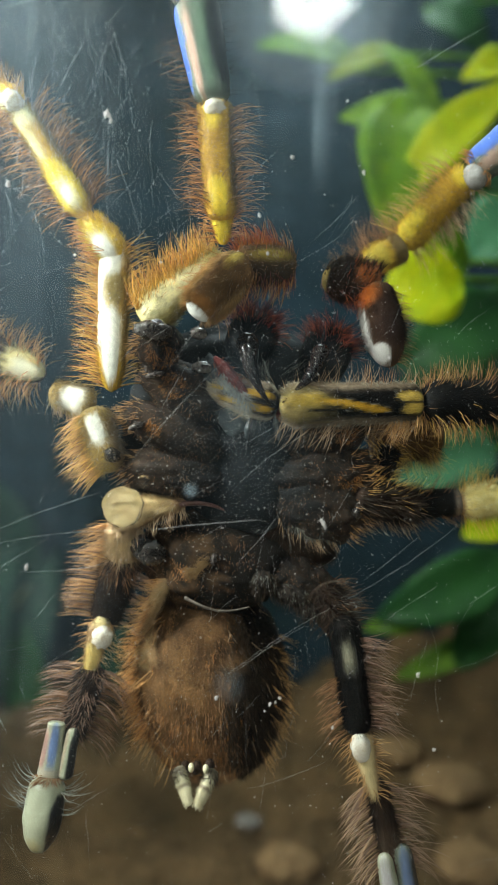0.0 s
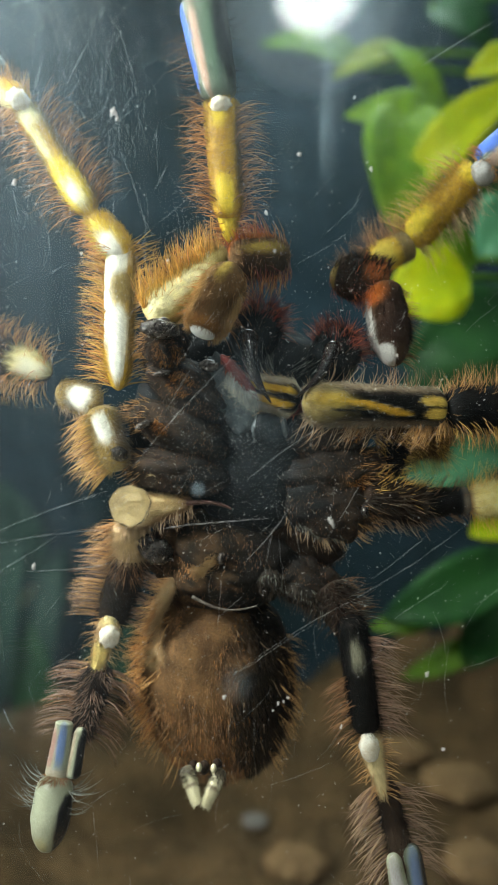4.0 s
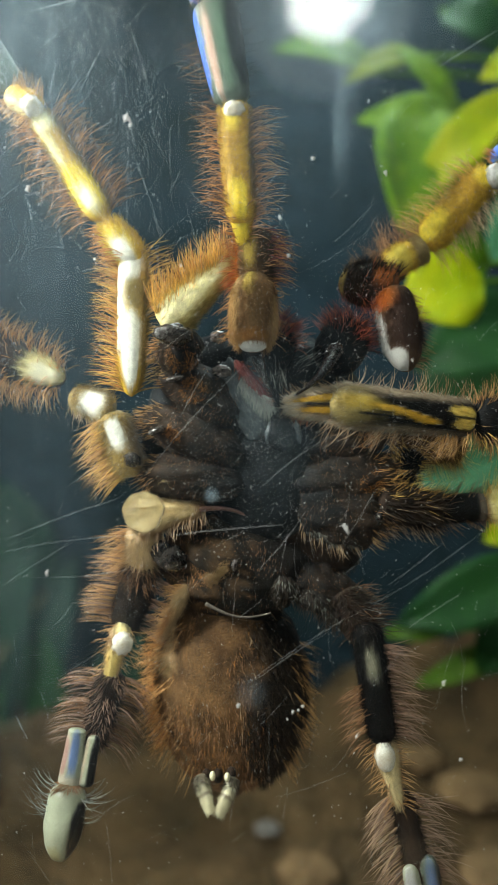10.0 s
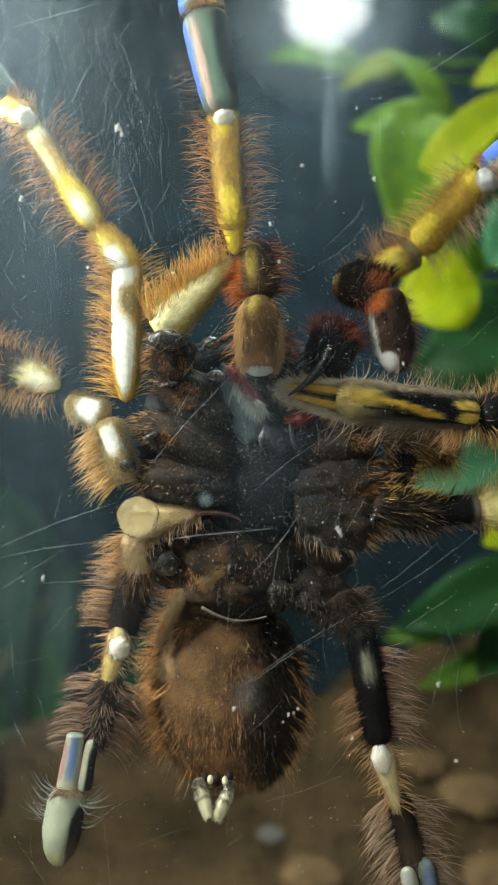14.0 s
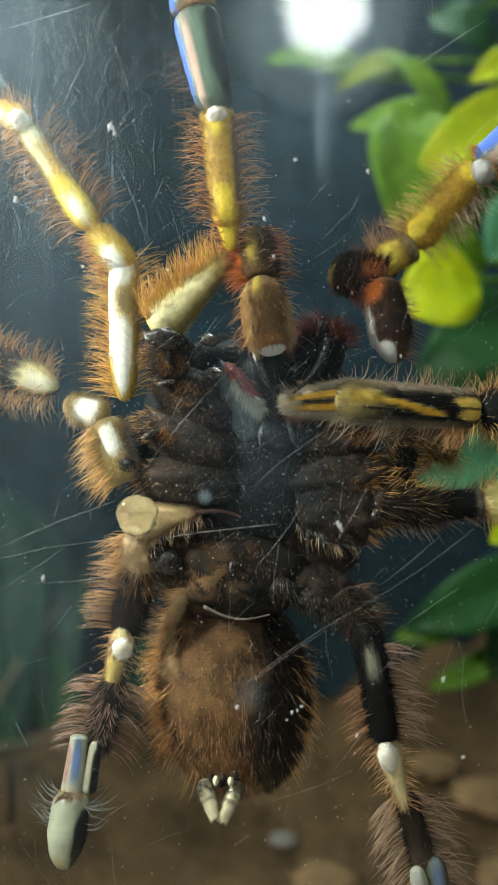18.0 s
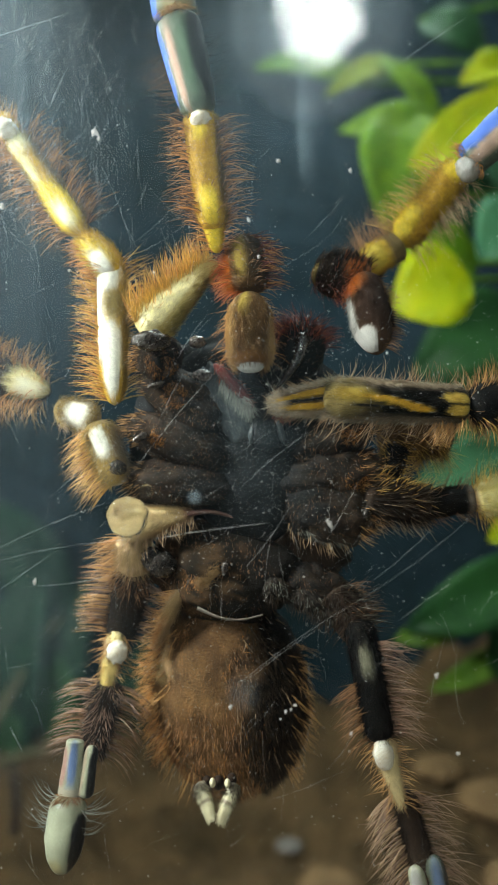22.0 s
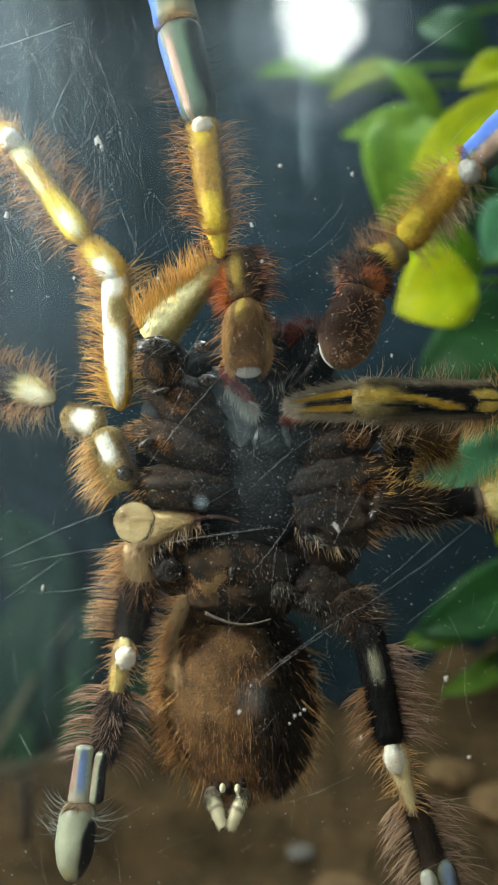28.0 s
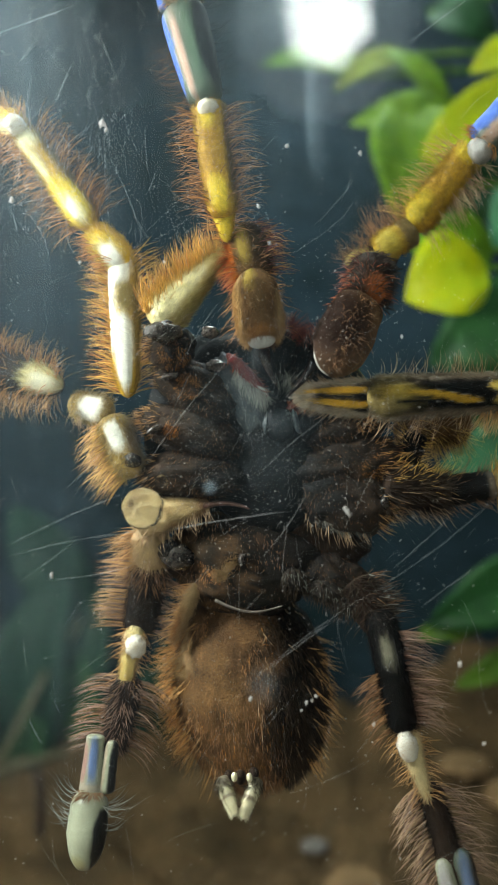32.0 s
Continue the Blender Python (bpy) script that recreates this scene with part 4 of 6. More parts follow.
    for u, v, a, b in ((486, 1038, 22, 18), (540, 1062, 34, 17), (575, 1088, 26, 14)):
        g = blob("grey_fold", spider, at(u, v, 12.5), a * k, 0.0016, b * k, GREYDOWN, (0, 20, 0), 0.3, 3, u, 24)
        fur(g, HAIR_ASH, 80, 0.0009, a * k, 0.0016, b * k, u, Vector((0.4, -0.2, -1)), lambda n: n.y < 0.1 and n.z > -0.4 and noise.noise(n * 2.5 + Vector((u, 0, 0))) > -0.1, out=0.5, thick=0.00004)
        fur(g, HAIR_DARK, 160, 0.0022, a * k, 0.0016, b * k, u + 3, Vector((0.4, -0.2, -1)), lambda n: n.y < 0.3, out=0.7, name="dark_bristles")
    # underside of the front body: breastplate, then a ring of hips
    k = HIPK
    blob("body", spider, at(440, 770, 18.5), 215 * k, 0.0062, 195 * k, PLATE, (0, 0, 0), 0.10, 2.5, 21, 36, "dark front body")
    waist = blob("waist", spider, at(500, 960, 19), 130 * k, 0.0050, 75 * k, DARK, (0, 10, 0), 0.15, 2.5, 24, 30, "dark narrow waist")
    fur(waist, HAIR_DARK, 500, 0.0014, 130 * k, 0.0050, 75 * k, 25, Vector((0, -0.3, -1)), lambda n: n.y < 0.2, out=0.4)
    plate = blob("breastplate", spider, at(456, 838, 14.2), 112 * k, 0.0040, 122 * k, PLATE, (0, -6, 0), 0.06, 2.5, 22, 48, "black breastplate")
    fur(plate, HAIR_DARK, 260, 0.0009, 112 * k, 0.0040, 122 * k, 23, Vector((0, -0.3, -1)), lambda n: n.y < 0, out=0.3, thick=0.00003)
    fur(plate, HAIR_ASH, 60, 0.0007, 112 * k, 0.0040, 122 * k, 26, Vector((0.5, -0.3, -0.4)), lambda n: n.y < -0.4, out=0.2, thick=0.00002, name="pale_bristles")
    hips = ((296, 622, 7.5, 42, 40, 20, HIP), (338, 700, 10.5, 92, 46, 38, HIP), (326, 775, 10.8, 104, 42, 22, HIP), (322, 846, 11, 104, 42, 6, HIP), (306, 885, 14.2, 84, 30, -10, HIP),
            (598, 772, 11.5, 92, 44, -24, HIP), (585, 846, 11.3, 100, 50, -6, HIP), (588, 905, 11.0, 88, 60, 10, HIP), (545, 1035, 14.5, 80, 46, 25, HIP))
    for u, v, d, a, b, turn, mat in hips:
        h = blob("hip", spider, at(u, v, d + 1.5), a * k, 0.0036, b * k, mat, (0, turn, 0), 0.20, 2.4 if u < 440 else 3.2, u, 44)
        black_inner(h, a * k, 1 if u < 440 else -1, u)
        fur(h, HAIR_DARK, 1300, 0.0008, a * k, 0.0036, b * k, u + 2, Vector((0.2 if u > 440 else -0.2, -0.2, -1)), lambda n: n.y < 0.2, name="down", out=0.35, thick=0.00003)
        fur(h, HAIR_BROWN, 330, 0.0006, a * k, 0.0036, b * k, u, Vector((0.1, -0.3, -1)), lambda n: n.y < -0.2 and noise.noise(n * 2 + Vector((u, 0, 0))) > -0.25, thick=0.000025, name="brown_down", out=0.4)
        for su, sv, ru, count in ((304, 640, 24, 420), (327, 694, 23, 420), (292, 768, 17, 260), (262, 812, 18, 110), (622, 768, 24, 420), (634, 852, 24, 300)):
            if abs(su - u) < a * 0.75 and abs(sv - v) < b * 0.7:
                spot(h, u, v, a, b, turn, su, sv, ru, u + su, count=count)
        if u < 345 and v < 880:
            fur(h, HAIR_RUST, 90, 0.0018, a * k, 0.0036, b * k, u + 9, Vector((-0.6, -0.1, -0.6)), lambda n: n.x < -0.6 and n.y < 0.1, 0.00004, name="rusty_fringe", out=0.8)
        if u == 588:
            fur(h, HAIR_TAN, 40, 0.0026, a * k, 0.0036, b * k, u + 5, Vector((0.6, -0.1, -1)), lambda n: n.z < -0.55 and -0.5 < n.y < 0.2 and n.x < 0.5, 0.00005, name="pale_fringe", out=0.7)
            fur(h, HAIR_ASH, 160, 0.0011, a * k, 0.0036, b * k, u + 6, Vector((0.9, -0.1, -0.6)), lambda n: n.z < -0.66 and -0.6 < n.y < 0 and n.x < 0.4, 0.00003, name="grey_rim", out=0.3)
        if u in (598, 585, 588):
            fur(h, HAIR_RUST, 90, 0.0024, a * k, 0.0036, b * k, u + 7, Vector((1, -0.2, -0.2)), lambda n: n.x > 0.55 and n.y < 0.1, 0.00004, name="golden_bristles", out=0.6)
    # among the knobs, grey ones are glints put into colour and shape
    for u, v, d, a, b, turn, mat in ((286, 596, 4.6, 36, 20, 8, KNOB_DARK), (216, 816, 9.4, 18, 14, 20, KNOB_DARK), (258, 765, 8.6, 17, 7, -25, GLINT_KNOB), (290, 674, 8.0, 18, 6, -12, GLINT_KNOB), (366, 600, 9.4, 18, 12, 10, GLINT_KNOB), 
                                     (372, 660, 9.2, 20, 12, 5, GLINT_KNOB), (398, 1000, 10.7, 7, 12, 10, GLINT_KNOB), (286, 990, 12.4, 32, 26, 15, KNOB_DARK), (268, 975, 12.6, 22, 18, -20, KNOB_DARK), (650, 915, 9.9, 11, 15, 10, KNOB_DARK)):
        blob("joint_knob_or_glint", spider, at(u, v, d), a * S, 0.0010, b * S, mat, (0, turn, 0), 0.22, 2.0, seed=u, segs=24)
    # mouth: red lips, pale fringes, lobes
    for u0, v0, u1, v1, d, w in ((394, 640, 462, 722, 8.8, 21), (552, 724, 488, 747, 10.8, 22)):
        s = seg("lip", u0, v0, d, u1, v1, d, w, w * 0.7, RED, label="red bristled lip", rough=0.25, round_a=0.4, round_b=0.4, close=0.06, bulge=0.0002)
        s.hair(HAIR_RED, 80, 0.0010, 0.6, thick=0.00003, name="red_bristles")
        if u0 < 500:
            s.hair(HAIR_ASH, 420, 0.0026, 0.5, 0.3, 1.0, sides=[(-70, 40)], thick=0.000028, curl=0.8, wild=0.2, label="pale fringe of the mouth")
            s.hair(HAIR_ASH, 200, 0.0030, 0.6, 0.7, 1.0, sides=[(-30, 60)], thick=0.000028, curl=0.6, wild=0.2, name="tip_fringe")
    lobe = blob("mouth_lobe", spider, at(412, 712, 11.2), 34 * S, 0.0012, 86 * S, LOBE, (0, -24, 0), seed=4, segs=36, rough=0.12, label="grey shiny lobe beside the mouth", point=-0.2)
    fur(lobe, HAIR_DARK, 160, 0.0007, 34 * S, 0.0012, 86 * S, 5, Vector((0.3, -0.2, -0.8)), lambda n: n.y < -0.2, 0.00002, name="down", out=0.3)
    lobe = blob("mouth_lobe", spider, at(545, 760, 11.6), 26 * S, 0.0012, 62 * S, PLATE, (0, 40, 0), seed=5, segs=32, rough=0.15, label="dark shiny lobe beside the mouth")
    blob("lip_plate", spider, at(478, 768, 10.4), 30 * S, 0.0014, 34 * S, PLATE, seed=2, segs=28, rough=0.12, label="small dark lip plate")
    # grey slivers built where the lip plate only catches light
    for u, v, a, b, turn in ((456, 766, 7, 20, 10), (506, 764, 7, 22, -12)):
        blob("lip_glint", spider, at(u, v, 10.2), a * S, 0.0008, b * S, LOBE, (0, turn, 0), 0.3, 2.5, u, 18)

    # first leg, upper middle
    s = seg("metatarsus", 328, -140, 4.6, 352, 26, 4.8, 84, 80, SILVER, label="silvery green leg segment with blue edge")
    s.patch("blue_band", T_BLUE, 0.05, 0.97, -100, -40)
    s.patch("tan_patch", (0.30, 0.24, 0.12), 0.80, 1.05, -30, 60, 0.5)
    s.hair(HAIR_RUST, 200, 0.0018, 0.7, 0.93, 1.0, [(0, 60)], name="cuff", thick=0.00004)
    s = seg("tibia", 352, 18, 4.9, 388, 200, 4.6, 84, 62, SILVER, label="silvery green leg segment with blue edge", bulge=0.0002)
    s.patch("blue_band", T_BLUE, 0.0, 0.86, -120, -52)
    s.patch("rosy_band", T_ROSE, 0.16, 1.0, -46, -22, 0.4)
    s.patch("green_band", (0.10, 0.16, 0.10), 0.1, 0.9, -14, 20, 0.6)
    s.patch("black_band", T_BLACK, -0.05, 0.94, 14, 120, 0.2)
    s.hair(HAIR_DARK, 110, 0.0050, 0.0, thick=0.000035, sides=[(90, 30), (-90, 30), (90, 30)], curl=-0.7)
    s.hair(HAIR_BROWN, 60, 0.0042, 0.0, 0.3, 1.0, thick=0.00004, sides=[(-90, 30)], curl=-0.6, name="brown_bristles")
    ring = seg("cuff", 370, 199, 5.0, 408, 193, 5.0, 42, 40, TANFOLD, label="brown ringed leg cuff", round_a=0.35, round_b=0.35, close=0.1)
    ring.hair(HAIR_BROWN, 160, 0.0016, 0.0, sides=[(90, 90), (-90, 90)], thick=0.00004)
    blob("joint", spider, at(389, 204, 3.3), 20 * S, 0.0014, 15 * S, JOINT, (0, -8, 0), segs=26, seed=1, label="pearly white leg joint", rough=0.16)
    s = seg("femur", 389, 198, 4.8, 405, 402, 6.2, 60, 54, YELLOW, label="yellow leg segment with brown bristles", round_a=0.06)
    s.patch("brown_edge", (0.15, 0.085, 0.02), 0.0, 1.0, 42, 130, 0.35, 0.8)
    s.patch("yellow_patch", T_YELLOW, 0.64, 0.97, -40, 26, 0.25, 0.6)
    s.patch("yellow_patch", T_YELLOW, 0.06, 0.24, -40, 14, 0.5, 1.0)
    s.coat(6000, 0.0007, -0.9, thick=0.00002)
    s.hair(HAIR_ORANGE, 300, 0.0050, -0.45, thick=0.00005, curl=-0.9, sides=[(90, 40), (-90, 40)])
    s.hair(HAIR_BROWN, 300, 0.0048, -0.4, thick=0.00005, curl=-0.8, name="dark_bristles", sides=[(80, 45), (-85, 40)])
    s = seg("hinge", 404, 388, 6.8, 408, 444, 8.4, 42, 20, YELLOW, label="bright yellow leg hinge", round_b=0.3)
    s.patch("yellow_patch", T_YELLOW, 0.0, 1.0, -70, 40, 0.4)
    s.coat(500, 0.0006, -0.8, thick=0.00002)
    s.hair(HAIR_ORANGE, 110, 0.0034, -0.3, curl=-0.6, thick=0.00005)
    # palp arm, from the hip to the knee
    s = seg("palp_femur", 268, 584, 10, 404, 456, 10, 86, 24, PALP, label="pale yellow palp segment with golden fringe", round_a=0.22, close=0.15)
    s.patch("pale_patch", (0.90, 0.83, 0.50), 0.0, 0.72, -44, 26, 0.4, 0.8)
    s.patch("olive_edge", (0.30, 0.24, 0.08), 0.1, 1.0, 40, 120, 0.4, 0.8)
    s.coat(2600, 0.0010, 0.8)
    s.hair(HAIR_GOLD, 520, 0.0050, 0.35, sides=[(-88, 32)], thick=0.00006, curl=0.6, wild=0.25)
    s.hair(HAIR_ORANGE, 200, 0.0052, 0.3, sides=[(-95, 30)], curl=0.5, name="orange_bristles", thick=0.00005)
    s.hair(HAIR_GOLD, 500, 0.0024, 0.5, sides=[(-60, 40)], name="down", thick=0.00004)
    # second leg, upper side
    s = seg("tibia", -70, 60, 12.5, 6, 172, 12.5, 58, 54, SILVER, label="silvery leg segment")
    s = seg("cuff", -6, 178, 12.6, 52, 206, 12.2, 44, 54, YELLOW, label="golden leg cuff with brown bristles", round_a=0.3, round_b=0.3)
    s.patch("pale_patch", T_PALE, 0.0, 1.0, -90, -20, 0.5)
    s.hair(HAIR_RUST, 240, 0.0026, -0.2, sides=[(70, 60), (-90, 60)], thick=0.00005)
    blob("joint", spider, at(37, 200, 10.8), 23 * S, 0.0014, 19 * S, JOINT, (0, 30, 0), segs=26, seed=2, label="pearly white leg joint", rough=0.2)
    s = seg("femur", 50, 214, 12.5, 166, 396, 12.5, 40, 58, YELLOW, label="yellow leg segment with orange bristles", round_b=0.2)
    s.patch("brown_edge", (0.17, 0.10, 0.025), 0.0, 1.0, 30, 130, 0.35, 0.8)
    s.patch("brown_edge", (0.20, 0.12, 0.03), 0.2, 0.6, -130, -60, 0.35, 0.8)
    s.patch("pale_patch", (0.90, 0.84, 0.50), 0.0, 0.22, -60, 40, 0.4, 1.0)
    s.patch("yellow_patch", T_PALE, 0.2, 0.5, -50, -5, 0.5, 1.0)
    s.patch("yellow_patch", T_YELLOW, 0.52, 1.0, -70, 42, 0.3, 1.0)
    s.patch("pale_patch", (0.90, 0.86, 0.58), 0.70, 0.97, -40, 14, 0.6, 1.0)
    s.coat(2600, 0.0011, -0.8)
    s.hair(HAIR_ORANGE, 330, 0.0060, -0.55, curl=-0.9, sides=[(90, 35), (90, 35), (-90, 35)], thick=0.00005, wild=0.25)
    s.hair(HAIR_BROWN, 300, 0.0056, -0.35, curl=-0.9, name="dark_bristles", sides=[(90, 40), (-90, 40)], thick=0.00005, wild=0.25)
    s = seg("patella", 166, 400, 12.6, 226, 474, 12, 40, 62, YELLOW, label="yellow leg segment with cream patch", round_a=0.3, round_b=0.45, close=0.1)
    s.patch("yellow_patch", T_YELLOW, 0.2, 1.0, -90, 30, 0.5, 1.0)
    s.patch("cream_patch", T_CREAM_GLARE, 0.42, 1.05, -60, 20, 0.4, 0.8)
    s.coat(1400, 0.0012, -0.5)
    s.hair(HAIR_ORANGE, 170, 0.0034, -0.6, t1=0.8, sides=[(-80, 40)], curl=-0.7, thick=0.00005)
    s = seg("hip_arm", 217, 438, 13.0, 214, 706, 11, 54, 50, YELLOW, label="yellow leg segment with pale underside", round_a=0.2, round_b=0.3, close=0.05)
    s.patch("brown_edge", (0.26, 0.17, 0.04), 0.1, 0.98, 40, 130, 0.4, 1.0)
    s.patch("cream_patch", T_CREAM_GLARE, -0.1, 0.30, -90, 50, 0.25, 0.6)
    s.patch("cream_patch", T_CREAM_GLARE, 0.10, 0.72, -78, -22, 0.22, 0.5)
    s.patch("cream_patch", T_CREAM_GLARE, 0.44, 0.97, -40, 44, 0.2, 0.5)
    s.patch("olive_wedge", (0.30, 0.22, 0.06), 0.25, 0.46, -26, 95, 0.35, 0.7)
    s.coat(2600, 0.0010, -0.7)
    s.hair(HAIR_GOLD, 460, 0.0046, -0.5, sides=[(-90, 30), (92, 30), (-90, 30)], curl=-0.5, thick=0.00006, wild=0.25)
    s.hair(HAIR_ORANGE, 260, 0.0052, -0.5, sides=[(-92, 30)], name="orange_bristles", curl=-0.5, thick=0.00005, wild=0.25)
    # third leg
    s = seg("femur", -110, 604, 16, 98, 678, 14, 96, 50, DARK, label="dark hairy leg segment with pale patch", round_b=0.25)
    s.patch("yellow_patch", (0.86, 0.74, 0.34), 0.72, 1.0, -70, 55, 0.5, 1.3)
    s.patch("cream_patch", (0.90, 0.86, 0.62), 0.77, 0.98, -34, 55, 0.5, 1.2)
    s.coat(2200, 0.0014, -0.6)
    s.hair(HAIR_RUST, 520, 0.0050, -0.2, curl=-0.9, sides=[(90, 45), (-90, 45)], thick=0.00005)
    s.hair(HAIR_ORANGE, 300, 0.0036, -0.2, curl=-0.8, name="orange_bristles", thick=0.00005, sides=[(80, 80), (-80, 80)])
    s = seg("patella", 108, 706, 14, 184, 730, 12, 42, 54, OCHRE, label="ochre leg segment with cream patch", round_a=0.3, round_b=0.3)
    s.patch("cream_patch", T_CREAM_GLARE, 0.34, 0.86, -60, 60, 0.4, 0.8)
    s.coat(1200, 0.0012, 0.4)
    s.hair(HAIR_TAN, 130, 0.0030, 0.2, sides=[(100, 40)], thick=0.00004)
    s = seg("hip_arm", 178, 734, 12, 218, 846, 11, 60, 54, OCHRE, label="ochre leg segment with cream patch", round_a=0.25, round_b=0.25)
    s.patch("brown_edge", (0.14, 0.08, 0.02), 0.2, 1.0, 30, 130, 0.4)
    s.patch("cream_patch", T_CREAM_GLARE, 0.12, 0.58, -30, 34, 0.3, 0.8)
    s.coat(1500, 0.0014, 0.4)
    s.hair(HAIR_RUST, 260, 0.0058, 0.1, sides=[(-95, 35)], curl=0.5, thick=0.00005, wild=0.25)
    s.hair(HAIR_GOLD, 200, 0.0048, 0.2, sides=[(-95, 40)], name="golden_bristles", curl=0.5, thick=0.00005)
    # fourth leg, lower side
    s = seg("hip_arm", 214, 922, 12.8, 350, 900, 11.6, 84, 18, TANFOLD, label="tan leg segment", round_a=0.3, round_b=0.3, close=0.1, rough=0.22)
    s.patch("pale_patch", (0.58, 0.43, 0.21), 0.0, 0.95, -80, 50, 0.5)
    s.patch("brown_edge", (0.22, 0.12, 0.05), 0.3, 1.0, 30, 120, 0.5)
    s.patch("brown_tip", (0.24, 0.13, 0.07), 0.86, 1.1, -120, 120, 0.6)
    s.coat(2600, 0.0010, -0.6)
    s.hair(HAIR_TAN, 160, 0.0030, -0.3, sides=[(90, 50)], curl=-0.4, thick=0.00005)
    stalk(spider, arc(at(335, 903, 11.2), at(430, 918, 11.6), Vector((0, 0, 0.0008)), 10), 0.00045, 0.0002, SKINFOLD, "skin_fold")
    s = seg("trochanter", 238, 934, 14, 236, 1010, 15, 70, 54, TANFOLD, label="tan velvety leg joint", round_a=0.3, round_b=0.3)
    s.patch("pale_patch", (0.50, 0.35, 0.17), 0.0, 0.8, -50, 60, 0.6)
    s.coat(900, 0.0014, 0.7)
    s.hair(HAIR_RUST, 240, 0.0050, 0.2, sides=[(-90, 40)], curl=0.5, thick=0.00005)
    s.hair(HAIR_TAN, 70, 0.0026, 0.6, sides=[(0, 80)], curl=0.4, thick=0.00004, name="tan_bristles")
    s = seg("femur", 238, 990, 15.5, 206, 1118, 17, 66, 50, DARK, label="dark leg segment with tan fringe")
    s.coat(1600, 0.0014, 0.6)
    s.hair(HAIR_ROSY, 190, 0.0064, 0.0, sides=[(-90, 18), (90, 18)], curl=0.5, thick=0.00008, wild=0.08)
    s.hair(HAIR_RUST, 120, 0.0058, 0.0, sides=[(-90, 20)], curl=0.4, thick=0.00007, wild=0.09, name="rusty_bristles")
    s.hair(HAIR_BROWN, 200, 0.0030, 0.6, 0, 0.3, [(0, 100)], name="brown_down", thick=0.00004)
    s = seg("patella", 205, 1102, 15, 174, 1226, 14.5, 46, 14, TANFOLD, label="tan and yellow leg knee", round_a=0.3, round_b=0.3, close=0.1)
    s.patch("yellow_patch", (0.78, 0.60, 0.20), 0.36, 1.0, -80, 60, 0.4)
    s.patch("gold_cap", (0.72, 0.58, 0.26), -0.1, 0.14, -90, 90, 0.4)
    s.coat(800, 0.0009, 0.8)
    s.hair(HAIR_RUST, 130, 0.0030, 0.3, thick=0.00005)
    blob("joint", spider, at(202, 1140, 13.4), 21 * S, 0.0010, 23 * S, JOINT, (0, 10, 0), segs=26, seed=3, label="pearly white leg joint", rough=0.2)
    s = seg("tibia", 188, 1190, 15.8, 150, 1322, 13.5, 58, 40, DARK, label="dark leg segment with rosy fringe")
    s.coat(1200, 0.0012, 0.6)
    s.hair(HAIR_ROSY, 120, 0.0068, 0.0, sides=[(90, 22), (-90, 22)], curl=1.0, thick=0.00009, wild=0.1)
    s.hair(HAIR_BROWN, 110, 0.0060, 0.0, sides=[(-90, 20), (90, 20)], curl=1.0, thick=0.00007, wild=0.09, name="rusty_bristles")
    s.hair(HAIR_ROSY, 240, 0.0026, 0.5, sides=[(0, 90)], name="rosy_down", thick=0.00005)
    s = seg("metatarsus", 124, 1290, 11, 110, 1392, 10.5, 30, 44, OLIVE, label="pale blue-grey leg segment", flat=0.7, round_a=0.04)
    s.patch("rosy_band", (0.34, 0.20, 0.16), 0.1, 0.85, -100, -24, 0.3)
    s.patch("blue_band", (0.12, 0.18, 0.34), 0.0, 0.75, -20, 34, 0.4)
    s.patch("pale_band", (0.40, 0.36, 0.27), 0.78, 1.02, -80, 80, 0.4)
    s = seg("metatarsus_edge", 154, 1302, 10.8, 137, 1392, 10.4, 22, 30, OLIVE, label="pale grey leg edge", flat=0.7)
    s.patch("tan_band", (0.34, 0.28, 0.20), 0.0, 1.0, -100, -20, 0.3)
    s.patch("black_band", T_BLACK, -0.1, 1.1, 0, 110, 0.2)
    s = seg("tarsus", 110, 1384, 10.5, 92, 1524, 8, 60, 60, OLIVE, label="pale olive foot with fine bristles", round_a=0.2, round_b=0.45, close=0.08, bulge=0.0004)
    s.patch("pale_band", (0.34, 0.35, 0.25), 0.05, 0.98, -60, 16, 0.7, 1.2)
    s.patch("yellow_tip", (0.36, 0.33, 0.17), 0.80, 1.0, -60, 20, 0.8, 1.2)
    s.patch("brown_tip", (0.22, 0.19, 0.10), 0.95, 1.1, -180, 180, 0.8, 1.2)
    s.patch("black_band", T_BLACK, 0.2, 1.02, 24, 130, 0.12, 0.2)
    s.patch("brown_root", (0.26, 0.19, 0.10), -0.1, 0.05, -180, 180, 0.5)
    s.hair(HAIR_ASH, 70, 0.0046, -0.1, t1=0.5, curl=0.9, thick=0.00005, sides=[(90, 30), (-90, 30)])
    s.hair(HAIR_BROWN, 160, 0.0018, 0.3, 0.0, 0.08, [(0, 120)], name="cuff", thick=0.00004)
    # fourth leg, far side
    s = seg("femur", 585, 1050, 15, 636, 1130, 11, 78, 60, DARK, label="dark leg segment")
    s.hair(HAIR_DARK, 420, 0.0034, 0.4, sides=[(60, 80), (0, 60)])
    s.hair(HAIR_BROWN, 110, 0.0034, 0.2, sides=[(90, 60)], thick=0.00004, name="brown_bristles")
    s.hair(HAIR_ASH, 26, 0.0036, 0.4, sides=[(60, 60)], thick=0.00004, name="pale_bristles")
    s = seg("patella", 628, 1098, 10, 660, 1312, 6, 54, 50, BLACK, label="black leg segment with cream patch")
    s.patch("cream_patch", (0.30, 0.28, 0.20), 0.24, 0.44, -24, 16, 0.8, 1.2)
    s.coat(1500, 0.0012, 0.7)
